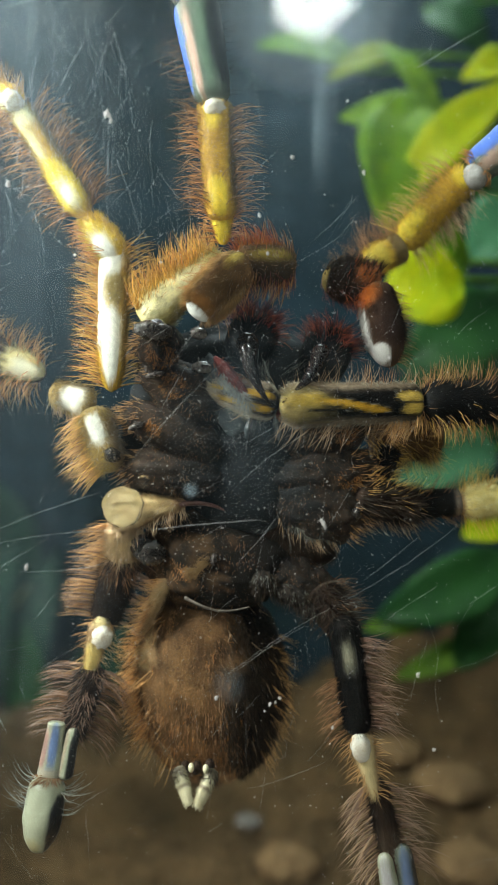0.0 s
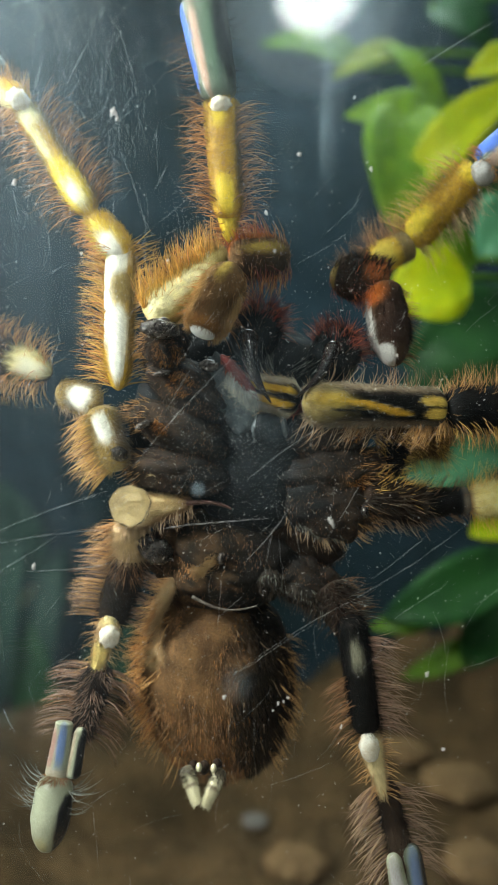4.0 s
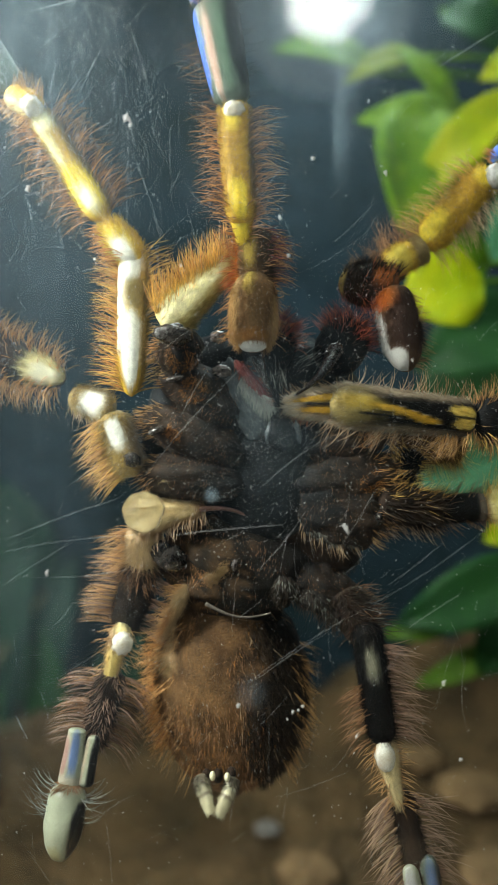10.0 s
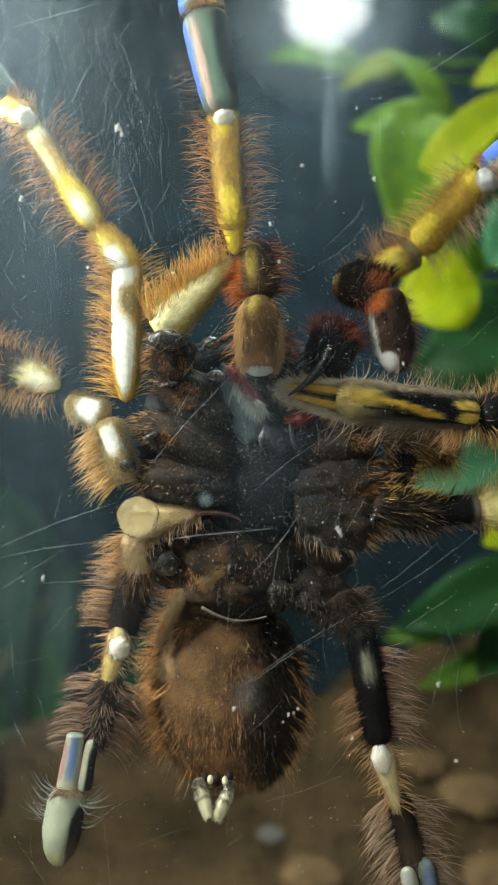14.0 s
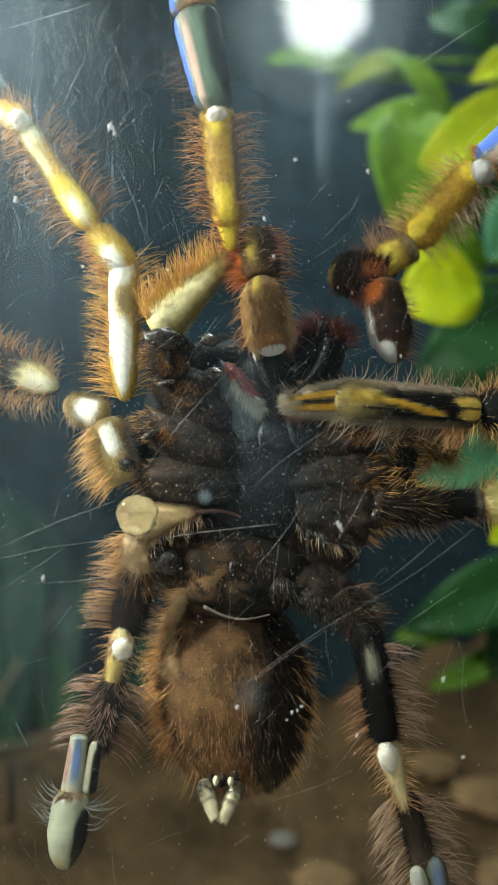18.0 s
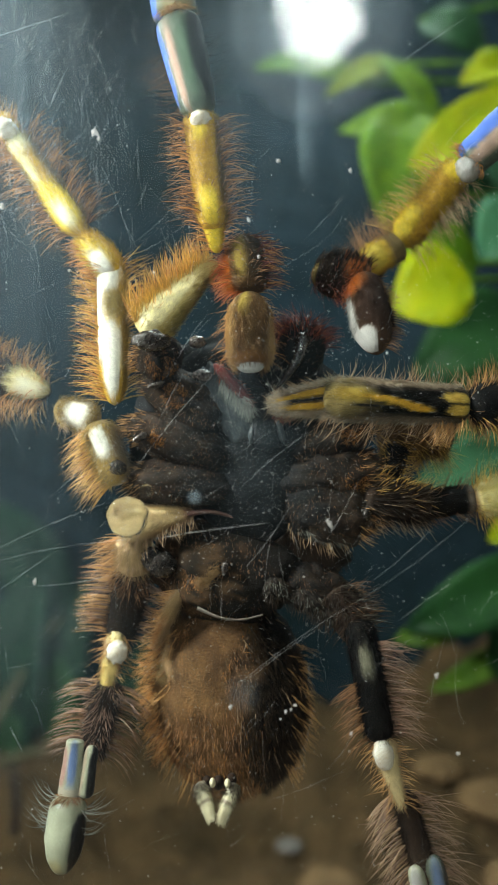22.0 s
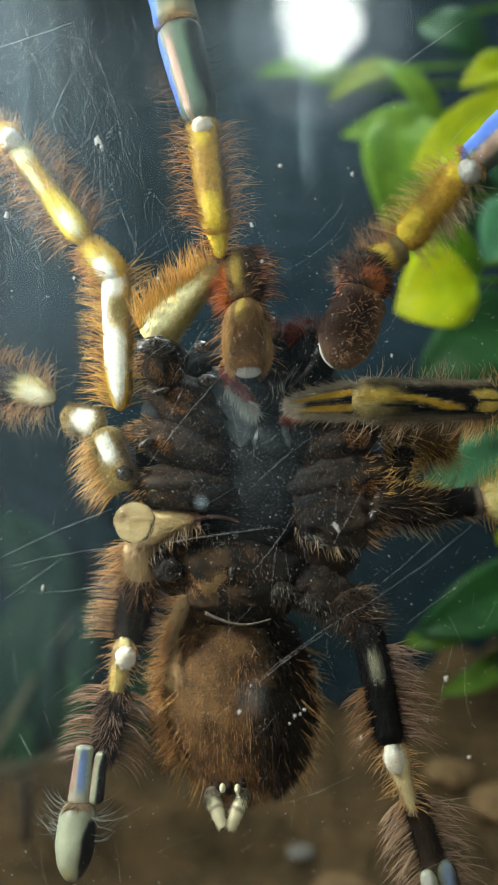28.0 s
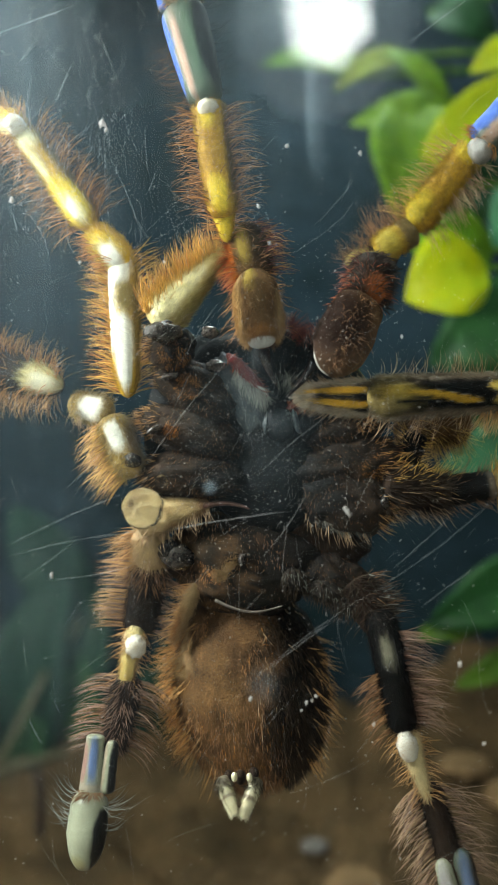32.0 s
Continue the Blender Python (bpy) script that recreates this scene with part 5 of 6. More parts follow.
    s.hair(HAIR_ROSY, 330, 0.0060, 0.1, sides=[(90, 26)], t0=0.2, curl=0.9, thick=0.00007, wild=0.14)
    s.hair(HAIR_BROWN, 170, 0.0046, 0.2, 0.5, 1.0, sides=[(-90, 30)], curl=0.7, thick=0.00006, wild=0.2, name="rusty_bristles")
    blob("joint", spider, at(664, 1334, 4.9), 19 * S, 0.0011, 28 * S, JOINT, (0, -10, 0), segs=26, seed=5, label="pearly white leg joint", rough=0.1)
    s = seg("knee", 660, 1298, 6.2, 692, 1430, 6, 52, 14, TANFOLD, label="tan leg knee with cream patch", round_a=0.3, round_b=0.3, close=0.1)
    s.patch("cream_patch", (0.74, 0.60, 0.32), 0.0, 1.0, -60, 50, 0.4)
    s.coat(700, 0.0008, 0.8)
    s.hair(HAIR_RUST, 160, 0.0036, 0.3, thick=0.00005, curl=0.6)
    s = seg("tibia", 690, 1392, 7.4, 730, 1560, 6.4, 42, 42, DARK, label="dark leg segment with rosy fringe")
    s.coat(900, 0.0012, 0.7)
    s.hair(HAIR_ROSY, 320, 0.0068, 0.2, sides=[(90, 26), (-90, 26)], curl=1.1, thick=0.00007, wild=0.14)
    s.hair(HAIR_TAN, 130, 0.0062, 0.3, sides=[(-90, 24)], curl=0.8, name="tan_bristles", thick=0.00007, wild=0.09)
    s = seg("metatarsus", 708, 1524, 5.2, 738, 1680, 4.5, 28, 40, OLIVE, label="pale blue-grey leg segment", flat=0.7)
    s.patch("pale_band", (0.40, 0.38, 0.38), 0.0, 1.0, -60, 30, 0.5)
    s = seg("metatarsus_edge", 738, 1508, 5.6, 772, 1680, 5, 36, 40, SILVER, label="blue-grey leg edge", flat=0.7)
    s.patch("blue_band", (0.10, 0.15, 0.26), 0.0, 1.0, -30, 40, 0.4)
    s.patch("black_band", T_BLACK, 0.0, 1.0, 30, 110, 0.3)
    # first leg of the far side
    s = seg("patella", 660, 476, 20, 730, 440, 20, 50, 52, YELLOW, label="yellow leg hinge", round_a=0.3)
    s.patch("yellow_patch", (0.62, 0.48, 0.06), 0.02, 0.55, -80, 60, 0.5, 1.0)
    s.patch("brown_edge", (0.24, 0.16, 0.05), 0.62, 1.0, -180, 180, 0.5, 1.0)
    s.coat(1000, 0.0010, -0.6)
    s.hair(HAIR_BROWN, 180, 0.0060, -0.2, sides=[(-90, 45)], curl=-0.5, thick=0.00004)
    s = seg("femur", 724, 440, 20, 842, 308, 15, 60, 50, YELLOW, label="yellow leg segment with fine bristles", round_a=0.2)
    s.patch("yellow_patch", T_YELLOW, 0.02, 0.40, -80, 8, 0.3, 0.6)
    s.patch("yellow_patch", T_YELLOW, 0.82, 1.0, -60, 30, 0.4, 0.8)
    s.coat(3000, 0.0010, 0.7)
    s.hair(HAIR_GOLD, 240, 0.0050, 0.0, sides=[(-90, 35)], thick=0.00004, curl=-0.4)
    s.hair(HAIR_TAN, 300, 0.0050, -0.1, sides=[(90, 35)], thick=0.00004, curl=0.5, name="tan_bristles")
    blob("joint", spider, at(852, 316, 13.6), 27 * S, 0.0022, 22 * S, PEARL, (0, 42, 0), segs=26, seed=6, label="pearly grey leg joint", rough=0.1)
    s = seg("tibia", 848, 306, 14, 960, 215, 12, 62, 80, SILVER, label="silvery leg segment with blue edge")
    s.patch("blue_band", T_BLUE, 0.0, 0.95, -100, -12)
    s.patch("rosy_band", (0.50, 0.34, 0.26), 0.0, 0.95, -10, 34, 0.4)
    s.hair(HAIR_ORANGE, 120, 0.0018, -0.4, 0.0, 0.12, [(-60, 60), (60, 60)], name="cuff", thick=0.00004)
    s = seg("palp_femur", 690, 478, 24, 606, 494, 18, 44, 36, DARK, label="dark palp segment with rust-red bristles", round_b=0.3)
    s.patch("ochre_tip", (0.50, 0.38, 0.12), 0.58, 1.0, -70, 60, 0.5)
    s.coat(700, 0.0010, 0.6)
    s.hair(HAIR_BROWN, 120, 0.0034, 0.1, sides=[(-90, 60)], curl=0.5, thick=0.00004)
    # third leg of the far side
    s = seg("hip_arm", 640, 884, 12.5, 760, 905, 14, 84, 60, DARK, label="dark leg segment with tan bristles")
    s.coat(900, 0.0014, 0.8)
    s.hair(HAIR_TAN, 130, 0.0036, 0.9, sides=[(60, 70), (85, 30)], curl=0.5, thick=0.00004)
    s.hair(HAIR_DARK, 400, 0.0030, 0.8, sides=[(0, 160)], name="dark_bristles")
    s.hair(HAIR_GOLD, 170, 0.0032, 0.5, sides=[(-70, 60)], name="golden_bristles", thick=0.00004)
    s = seg("femur", 735, 902, 15.5, 842, 893, 15.5, 58, 48, BLACK, label="black leg segment")
    s.patch("grey_ring", (0.16, 0.13, 0.10), 0.82, 1.0, -90, 90, 0.5)
    s.hair(HAIR_BROWN, 200, 0.0030, 0.6, thick=0.00004)
    s = seg("band", 834, 896, 15, 905, 886, 15, 54, 60, YELLOW_PALE, label="pale yellow leg band", round_a=0.25)
    s.patch("brown_rim", (0.30, 0.18, 0.07), -0.1, 0.10, -180, 180, 0.6)
    s.coat(1100, 0.0012, 0.4)
    s.hair(HAIR_GOLD, 220, 0.0042, 0.0, sides=[(90, 40), (-90, 40)], thick=0.00004)
    s = seg("tibia", 900, 887, 15, 1000, 880, 15, 62, 62, BLACK, label="black leg segment")
    s.hair(HAIR_BROWN, 200, 0.0036, 0.5)
    # soft brown leg part behind
    s = seg("hip_arm", 680, 765, 17.5, 800, 790, 19, 110, 62, BROWN, label="brown leg segment with golden bristles")
    s.coat(1200, 0.0016, 0.6)
    s.hair(HAIR_GOLD, 260, 0.0042, 0.3, sides=[(60, 80)], thick=0.00004)
    s.hair(HAIR_RUST, 160, 0.0046, 0.3, sides=[(80, 50)], thick=0.00004, name="rusty_bristles")
    s = seg("patella", 690, 850, 13.5, 712, 796, 13.5, 44, 40, BLACK, label="black leg hinge")
    s.hair(HAIR_GOLD, 120, 0.0026, 0.2, thick=0.00004)
    s.hair(HAIR_DARK, 120, 0.0020, 0.2, sides=[(0, 150)], name="dark_bristles")
    return spider


def moving_parts(spider):
    """The jaws and fangs, the two palps and the groomed leg, each segment built along its own z axis."""
    made = {}
    z = Vector((0, 0, 1))

    def seg(key, name, length, ra, rb, mat, **kw):
        made[key] = Segment(name, spider, Vector((0, 0, 0)), z * length, ra, rb, mat, seed=300 + len(made), flip=-1, **kw)
        return made[key]

    for key in ("jaw_a", "jaw_b"):
        s = seg(key, "jaw", 0.0098, 0.0036, 0.0032, PLATE, label="glossy black jaw with dark red bristles", round_a=0.35, round_b=0.3, bulge=0.0006, close=0.08)
        s.hair(HAIR_MAROON, 420, 0.0034, -0.7, 0.0, 0.42, sides=[(0, 180)], curl=-0.4, thick=0.00005, wild=0.3)
        s.hair(HAIR_RED, 130, 0.0030, -0.6, 0.0, 0.35, sides=[(0, 180)], curl=-0.5, thick=0.00004, wild=0.3, name="red_bristles")
        s.hair(HAIR_DARK, 160, 0.0014, -0.2, 0.2, 1.0, sides=[(0, 160)], name="dark_bristles", thick=0.00004)
        s.hair(HAIR_ASH, 40, 0.0040, 1.6, 0.7, 0.95, sides=[(60 if key == "jaw_a" else -60, 40)], name="pale_bristles", thick=0.000025, wild=0.2)
    for key, length, r in (("fang_a", 0.0105, 0.0017), ("fang_b", 0.0100, 0.0013)):
        bow = Vector((0.0009 if key == "fang_a" else -0.0008, -0.0006, 0))
        made[key] = stalk(spider, arc(Vector((0, 0, 0)), z * length, bow, 18), r, 0.00012, FANG, "fang", 14)
        made[key]["label"] = "glossy black curved fang"
        blob("fang_root", made[key], Vector((0, 0, 0)), r * 1.05, r * 1.05, 0.0018, FANG, seed=3, segs=20)
    s = seg("a_tibia", "palp_tibia", 0.0100, 0.0027, 0.0028, BROWN, label="brown palp segment with rust-red bristles", bulge=0.0004, round_a=0.35, close=0.08)
    s.patch("dark_velvet", (0.05, 0.03, 0.012), 0.0, 1.0, -10, 110, 0.5)
    s.patch("ochre_patch", (0.42, 0.30, 0.06), 0.1, 0.85, -34, 2, 0.5)
    s.patch("orange_patch", (0.55, 0.16, 0.02), 0.2, 1.0, -110, -50, 0.3)
    s.coat(1300, 0.0012, 0.5)
    s.hair(HAIR_RED, 240, 0.0036, 0.3, 0.25, 1.0, curl=0.7, sides=[(-95, 45)], thick=0.00005)
    s.hair(HAIR_ORANGE, 240, 0.0042, 0.1, curl=0.6, sides=[(92, 40), (92, 40), (-92, 40)], name="orange_bristles", thick=0.00005)
    s.hair(HAIR_MAROON, 120, 0.0036, 0.1, curl=0.5, sides=[(80, 50)], name="dark_red_bristles", thick=0.00005)
    s.hair(HAIR_BROWN, 160, 0.0022, 0.2, sides=[(0, 90)], name="brown_bristles", thick=0.00004)
    s = seg("a_tarsus", "palp_tarsus", 0.0126, 0.0030, 0.0032, BROWN, label="brown velvety palp foot with white tip", bulge=0.0003, round_a=0.3, round_b=0.35, close=0.12, rough=0.03)
    s.patch("golden_rim", (0.55, 0.34, 0.14), 0.1, 1.0, -110, -45, 0.4)
    s.patch("golden_rim", (0.50, 0.32, 0.14), 0.35, 1.0, 50, 110, 0.4)
    s.patch("ochre_patch", (0.42, 0.30, 0.06), 0.0, 0.3, -30, 0, 0.6)
    s.patch("dark_velvet", (0.15, 0.085, 0.035), 0.2, 0.85, -14, 26, 0.7)
    s.patch("rusty_tip", (0.30, 0.14, 0.04), 0.78, 0.91, -60, 60, 0.6)
    s.patch("white_pad", T_WHITE, 0.915, 1.10, -130, 110, 0.02, 0.1)
    s.coat(5200, 0.0011, 1.3, spread=125)
    s.hair(HAIR_RUST, 500, 0.0013, 1.2, 0.05, 0.94, sides=[(85, 40), (-85, 40)], name="velvet", thick=0.000025)
    s.hair(HAIR_TAN, 50, 0.0022, 0.9, t0=0.2, t1=0.9, sides=[(40, 50)], name="grey_bristles", thick=0.000025)
    s.hair(HAIR_ORANGE, 110, 0.0034, 0.3, t0=0.0, t1=0.85, sides=[(-90, 30), (90, 30)], name="long_bristles", thick=0.00003, curl=0.8)
    s = seg("b_tibia", "palp_tibia", 0.0096, 0.0030, 0.0032, DARK, label="dark palp segment with rust-red bristles", bulge=0.0003, round_a=0.4, close=0.08)
    s.patch("orange_patch", (0.40, 0.12, 0.025), 0.62, 1.0, 0, 100, 0.5)
    s.patch("ochre_patch", (0.26, 0.18, 0.05), 0.0, 0.16, -90, 90, 0.4)
    s.coat(900, 0.0010, 0.6)
    s.hair(HAIR_RED, 150, 0.0018, 0.4, 0.5, 1.0, sides=[(0, 150)], curl=0.4, thick=0.00004)
    s.hair(HAIR_MAROON, 120, 0.0026, 0.3, sides=[(-60, 90)], name="dark_red_bristles", thick=0.00004)
    s.hair(HAIR_DARK, 400, 0.0022, 0.3, sides=[(60, 90)], name="dark_bristles")
    s = seg("b_tarsus", "palp_tarsus", 0.0138, 0.0026, 0.0028, BROWN, label="dark brown palp foot with white pad", flat=1.36, bulge=0.0004, round_b=0.4, close=0.03)
    s.patch("dark_velvet", (0.035, 0.016, 0.010), 0.0, 1.0, -80, 140, 0.5)
    s.patch("orange_patch", (0.50, 0.14, 0.02), 0.0, 0.30, -110, -10, 0.5)
    s.patch("white_pad", (0.54, 0.52, 0.49), 0.16, 1.0, -125, -58, 0.05, 0.15)
    s.patch("white_pad", (0.54, 0.52, 0.49), 0.78, 1.08, -122, -8, 0.05, 0.15)
    s.coat(2200, 0.0010, 1.0, t1=0.74)
    s.hair(HAIR_BROWN, 200, 0.0026, 0.5, sides=[(88, 34)], thick=0.00004)
    s.hair(HAIR_RED, 160, 0.0014, 0.6, 0, 0.32, [(-60, 50)], name="red_bristles", thick=0.00004)
    s = seg("metatarsus", "metatarsus", 0.0225, 0.0028, 0.0033, BLACK, label="black leg segment with ochre stripes", round_a=0.08, round_b=0.16, flat=0.8, close=0.1)
    s.patch("brown_edge", (0.30, 0.23, 0.16), 0.0, 1.02, -140, -44, 0.3)
    s.patch("brown_edge", (0.30, 0.23, 0.16), 0.0, 1.02, 48, 140, 0.3)
    s.patch("gold_pad", (0.30, 0.23, 0.09), 0.70, 1.08, -60, 60, 0.5, 1.2)
    s.patch("gold_core", (0.46, 0.32, 0.06), 0.66, 0.94, -30, 6, 0.6, 1.0)
    s.patch("ochre_stripe", T_OCHRE, 0.52, 0.74, -13, 1, 0.35, 0.5)
    s.patch("ochre_stripe", T_OCHRE, 0.42, 0.60, -5, 9, 0.35, 0.5)
    s.patch("ochre_stripe", T_OCHRE, 0.34, 0.50, 4, 18, 0.35, 0.5)
    s.patch("ochre_stripe", T_OCHRE, 0.26, 0.42, 14, 30, 0.35, 0.5)
    s.patch("black_stripe", T_BLACK, 0.56, 0.80, 10, 24, 0.35, 0.8)
    s.patch("ochre_patch", (0.62, 0.44, 0.10), 0.02, 0.20, -34, -2, 0.3, 0.8)
    s.patch("ochre_patch", (0.62, 0.44, 0.10), 0.02, 0.16, 2, 40, 0.3, 0.8)
    s.patch("pale_rim", (0.50, 0.42, 0.30), -0.03, 0.014, -70, 70, 0.1, 0.1)
    s.coat(6000, 0.0009, 1.1, spread=115)
    s.hair(HAIR_TAN, 90, 0.0040, -0.6, sides=[(-90, 26)], curl=-0.7, thick=0.00004, wild=0.4)
    s.hair(HAIR_BROWN, 80, 0.0038, -0.3, 0.0, 0.6, sides=[(-90, 26)], curl=-0.7, thick=0.00004, wild=0.4, name="brown_bristles")
    s.hair(HAIR_TAN, 150, 0.0046, 0.4, sides=[(90, 26)], curl=0.9, thick=0.00004, wild=0.4)
    s.hair(HAIR_RUST, 160, 0.0046, 0.2, 0, 0.24, [(90, 40)], name="rusty_bristles", thick=0.00005)
    s.hair(HAIR_GREY, 500, 0.0012, 0.9, sides=[(85, 25), (-85, 25)], name="velvet", thick=0.00003)
    s = seg("tarsus", "tarsus", 0.0118, 0.0028, 0.0010, BLACK, label="black foot with ochre stripes", round_a=0.15, round_b=0.25, bulge=0.0004, close=0.05, flat=0.75)
    s.patch("grey_edge", (0.48, 0.40, 0.30), 0.0, 1.05, 44, 130, 0.3)
    s.patch("grey_edge", (0.48, 0.40, 0.30), 0.0, 1.05, -130, -44, 0.3)
    s.patch("grey_edge", (0.48, 0.40, 0.30), 0.74, 1.05, -130, 130, 0.4)
    s.patch("ochre_stripe", T_OCHRE, 0.08, 0.90, -38, -10, 0.3, 0.8)
    s.patch("ochre_stripe", T_OCHRE, 0.08, 0.80, 10, 40, 0.3, 0.8)
    s.coat(3000, 0.0010, 1.0, spread=115)
    s.hair(HAIR_GREY, 500, 0.0014, 0.9, sides=[(85, 30), (-85, 30)], name="velvet", thick=0.00003)
    s.hair(HAIR_TAN, 160, 0.0024, 0.8, 0.0, 1.0, sides=[(90, 35), (-90, 35)], thick=0.00003)
    s.hair(HAIR_GREY, 160, 0.0016, 1.4, 0.8, 1.0, sides=[(0, 150)], name="tip_fringe", thick=0.00003)
    s = seg("tibia", "tibia", 0.0230, 0.0038, 0.0032, BLACK, label="black hairy leg segment")
    s.coat(1800, 0.0014, -0.4)
    s.hair(HAIR_RUST, 300, 0.0042, -0.3, 0.5, 1.0, curl=-0.6, thick=0.00005)
    s.hair(HAIR_BROWN, 420, 0.0040, -0.2, curl=-0.5, name="brown_bristles", thick=0.00005)
    s.hair(HAIR_GOLD, 110, 0.0046, -0.2, 0.6, 1.0, [(90, 50)], name="golden_bristles", thick=0.00004, curl=-0.6)
    return made


build_room()
build_terrarium()
build_scratches()
build_plants()
TARANTULA = build_tarantula()
PIECES = moving_parts(TARANTULA)

# ---- movement: seconds, near end and far end of each segment, millimetres from the plan's middle ----
PALP_A_TIBIA = [
    (0, (8.4, 11.4, 27.4), (-1.1, 8.2, 26.5)),
    (1, (7.2, 11.4, 27.5), (-2.2, 8.3, 26.3)),
    (2, (6.7, 11.2, 27.6), (-2.8, 8.3, 26.2)),
    (3, (6.5, 11.4, 27.3), (-2.9, 8.2, 26.4)),
    (6, (3.2, 11.4, 31.8), (-2.8, 8.3, 24.4)),
    (7, (0.5, 11.0, 31.7), (-2.3, 8.3, 22.5)),
    (8, (2.6, 11.6, 32.8), (-2.1, 8.2, 24.7)),
    (9, (-2.8, 10.9, 31.6), (-1.8, 8.3, 22.0)),
    (10, (-1.2, 11.2, 33.2), (-1.2, 8.3, 23.6)),
    (11, (-1.9, 10.9, 31.2), (-1.2, 8.3, 21.6)),
    (12, (-0.9, 11.1, 33.3), (0.1, 8.3, 23.8)),
    (13, (-0.5, 10.9, 31.7), (0.4, 8.3, 22.0)),
    (16, (0.5, 11.0, 33.5), (1.4, 8.3, 23.9)),
    (17, (-1.0, 10.9, 31.7), (-0.5, 8.3, 22.0)),
    (18, (0.5, 11.6, 33.7), (1.5, 8.2, 24.4)),
    (19, (-0.1, 10.8, 31.8), (1.0, 8.3, 22.1)),
    (20, (0.5, 11.2, 31.8), (2.9, 8.3, 22.5)),
    (21, (0.6, 11.3, 33.5), (1.2, 8.3, 24.0)),
    (22, (1.0, 11.0, 32.6), (1.7, 8.3, 23.0)),
    (23, (0.7, 11.0, 31.8), (2.3, 8.3, 22.3)),
    (24, (0.5, 10.9, 31.5), (1.1, 8.3, 21.9)),
    (25, (2.6, 11.2, 33.1), (3.3, 8.3, 23.6)),
    (28, (-0.3, 10.7, 31.5), (0.6, 8.3, 21.8)),
    (29, (0.4, 11.4, 33.6), (1.7, 8.2, 24.2)),
    (30, (-0.7, 11.0, 30.8), (0.4, 8.3, 21.2)),
    (31, (-0.4, 11.3, 31.6), (1.9, 8.3, 22.4)),
    (32, (-0.6, 11.0, 32.8), (0.9, 8.3, 23.3)),
]
PALP_A_TARSUS = [
    (0, (0.6, 7.9, 27.5), (-6.9, 5.2, 18.1)),
    (1, (-0.5, 8.0, 27.6), (-7.1, 5.2, 17.5)),
    (2, (-1.7, 7.8, 27.0), (-6.1, 5.2, 15.7)),
    (3, (-2.2, 7.6, 26.2), (-7.0, 5.2, 15.0)),
    (6, (-2.3, 7.6, 24.8), (-6.5, 5.2, 13.3)),
    (7, (-2.0, 7.6, 23.1), (-5.4, 5.2, 11.4)),
    (8, (-2.0, 7.4, 24.4), (-5.8, 5.2, 12.8)),
    (9, (-1.8, 7.5, 22.0), (-1.9, 5.2, 9.8)),
    (10, (-1.2, 7.9, 25.6), (-1.3, 5.2, 13.5)),
    (11, (-1.2, 7.6, 22.1), (-1.0, 5.2, 10.0)),
    (12, (0.1, 7.8, 25.2), (-0.8, 5.2, 13.1)),
    (13, (0.3, 7.5, 21.9), (-0.1, 5.2, 9.7)),
    (16, (1.2, 7.8, 25.5), (2.0, 5.2, 13.4)),
    (17, (-0.4, 7.4, 21.3), (-0.0, 5.2, 9.1)),
    (18, (1.4, 7.6, 25.1), (3.2, 5.2, 13.1)),
    (19, (0.9, 7.4, 21.9), (0.7, 5.2, 9.7)),
    (20, (2.6, 7.9, 24.4), (3.2, 5.2, 12.3)),
    (21, (1.2, 7.8, 25.3), (1.1, 5.2, 13.2)),
    (22, (1.7, 7.5, 22.8), (1.6, 5.2, 10.6)),
    (23, (2.1, 8.1, 24.9), (2.2, 5.2, 12.9)),
    (24, (1.1, 7.5, 21.7), (1.2, 5.2, 9.6)),
    (25, (3.1, 7.8, 24.9), (5.1, 5.2, 12.9)),
    (28, (0.6, 7.7, 22.7), (0.5, 5.2, 10.5)),
    (29, (1.7, 7.5, 24.3), (3.8, 5.2, 12.3)),
    (30, (0.1, 8.1, 23.9), (1.1, 5.2, 11.9)),
    (31, (1.6, 7.9, 24.0), (3.3, 5.2, 12.0)),
    (32, (0.7, 7.8, 24.7), (1.5, 5.2, 12.6)),
]
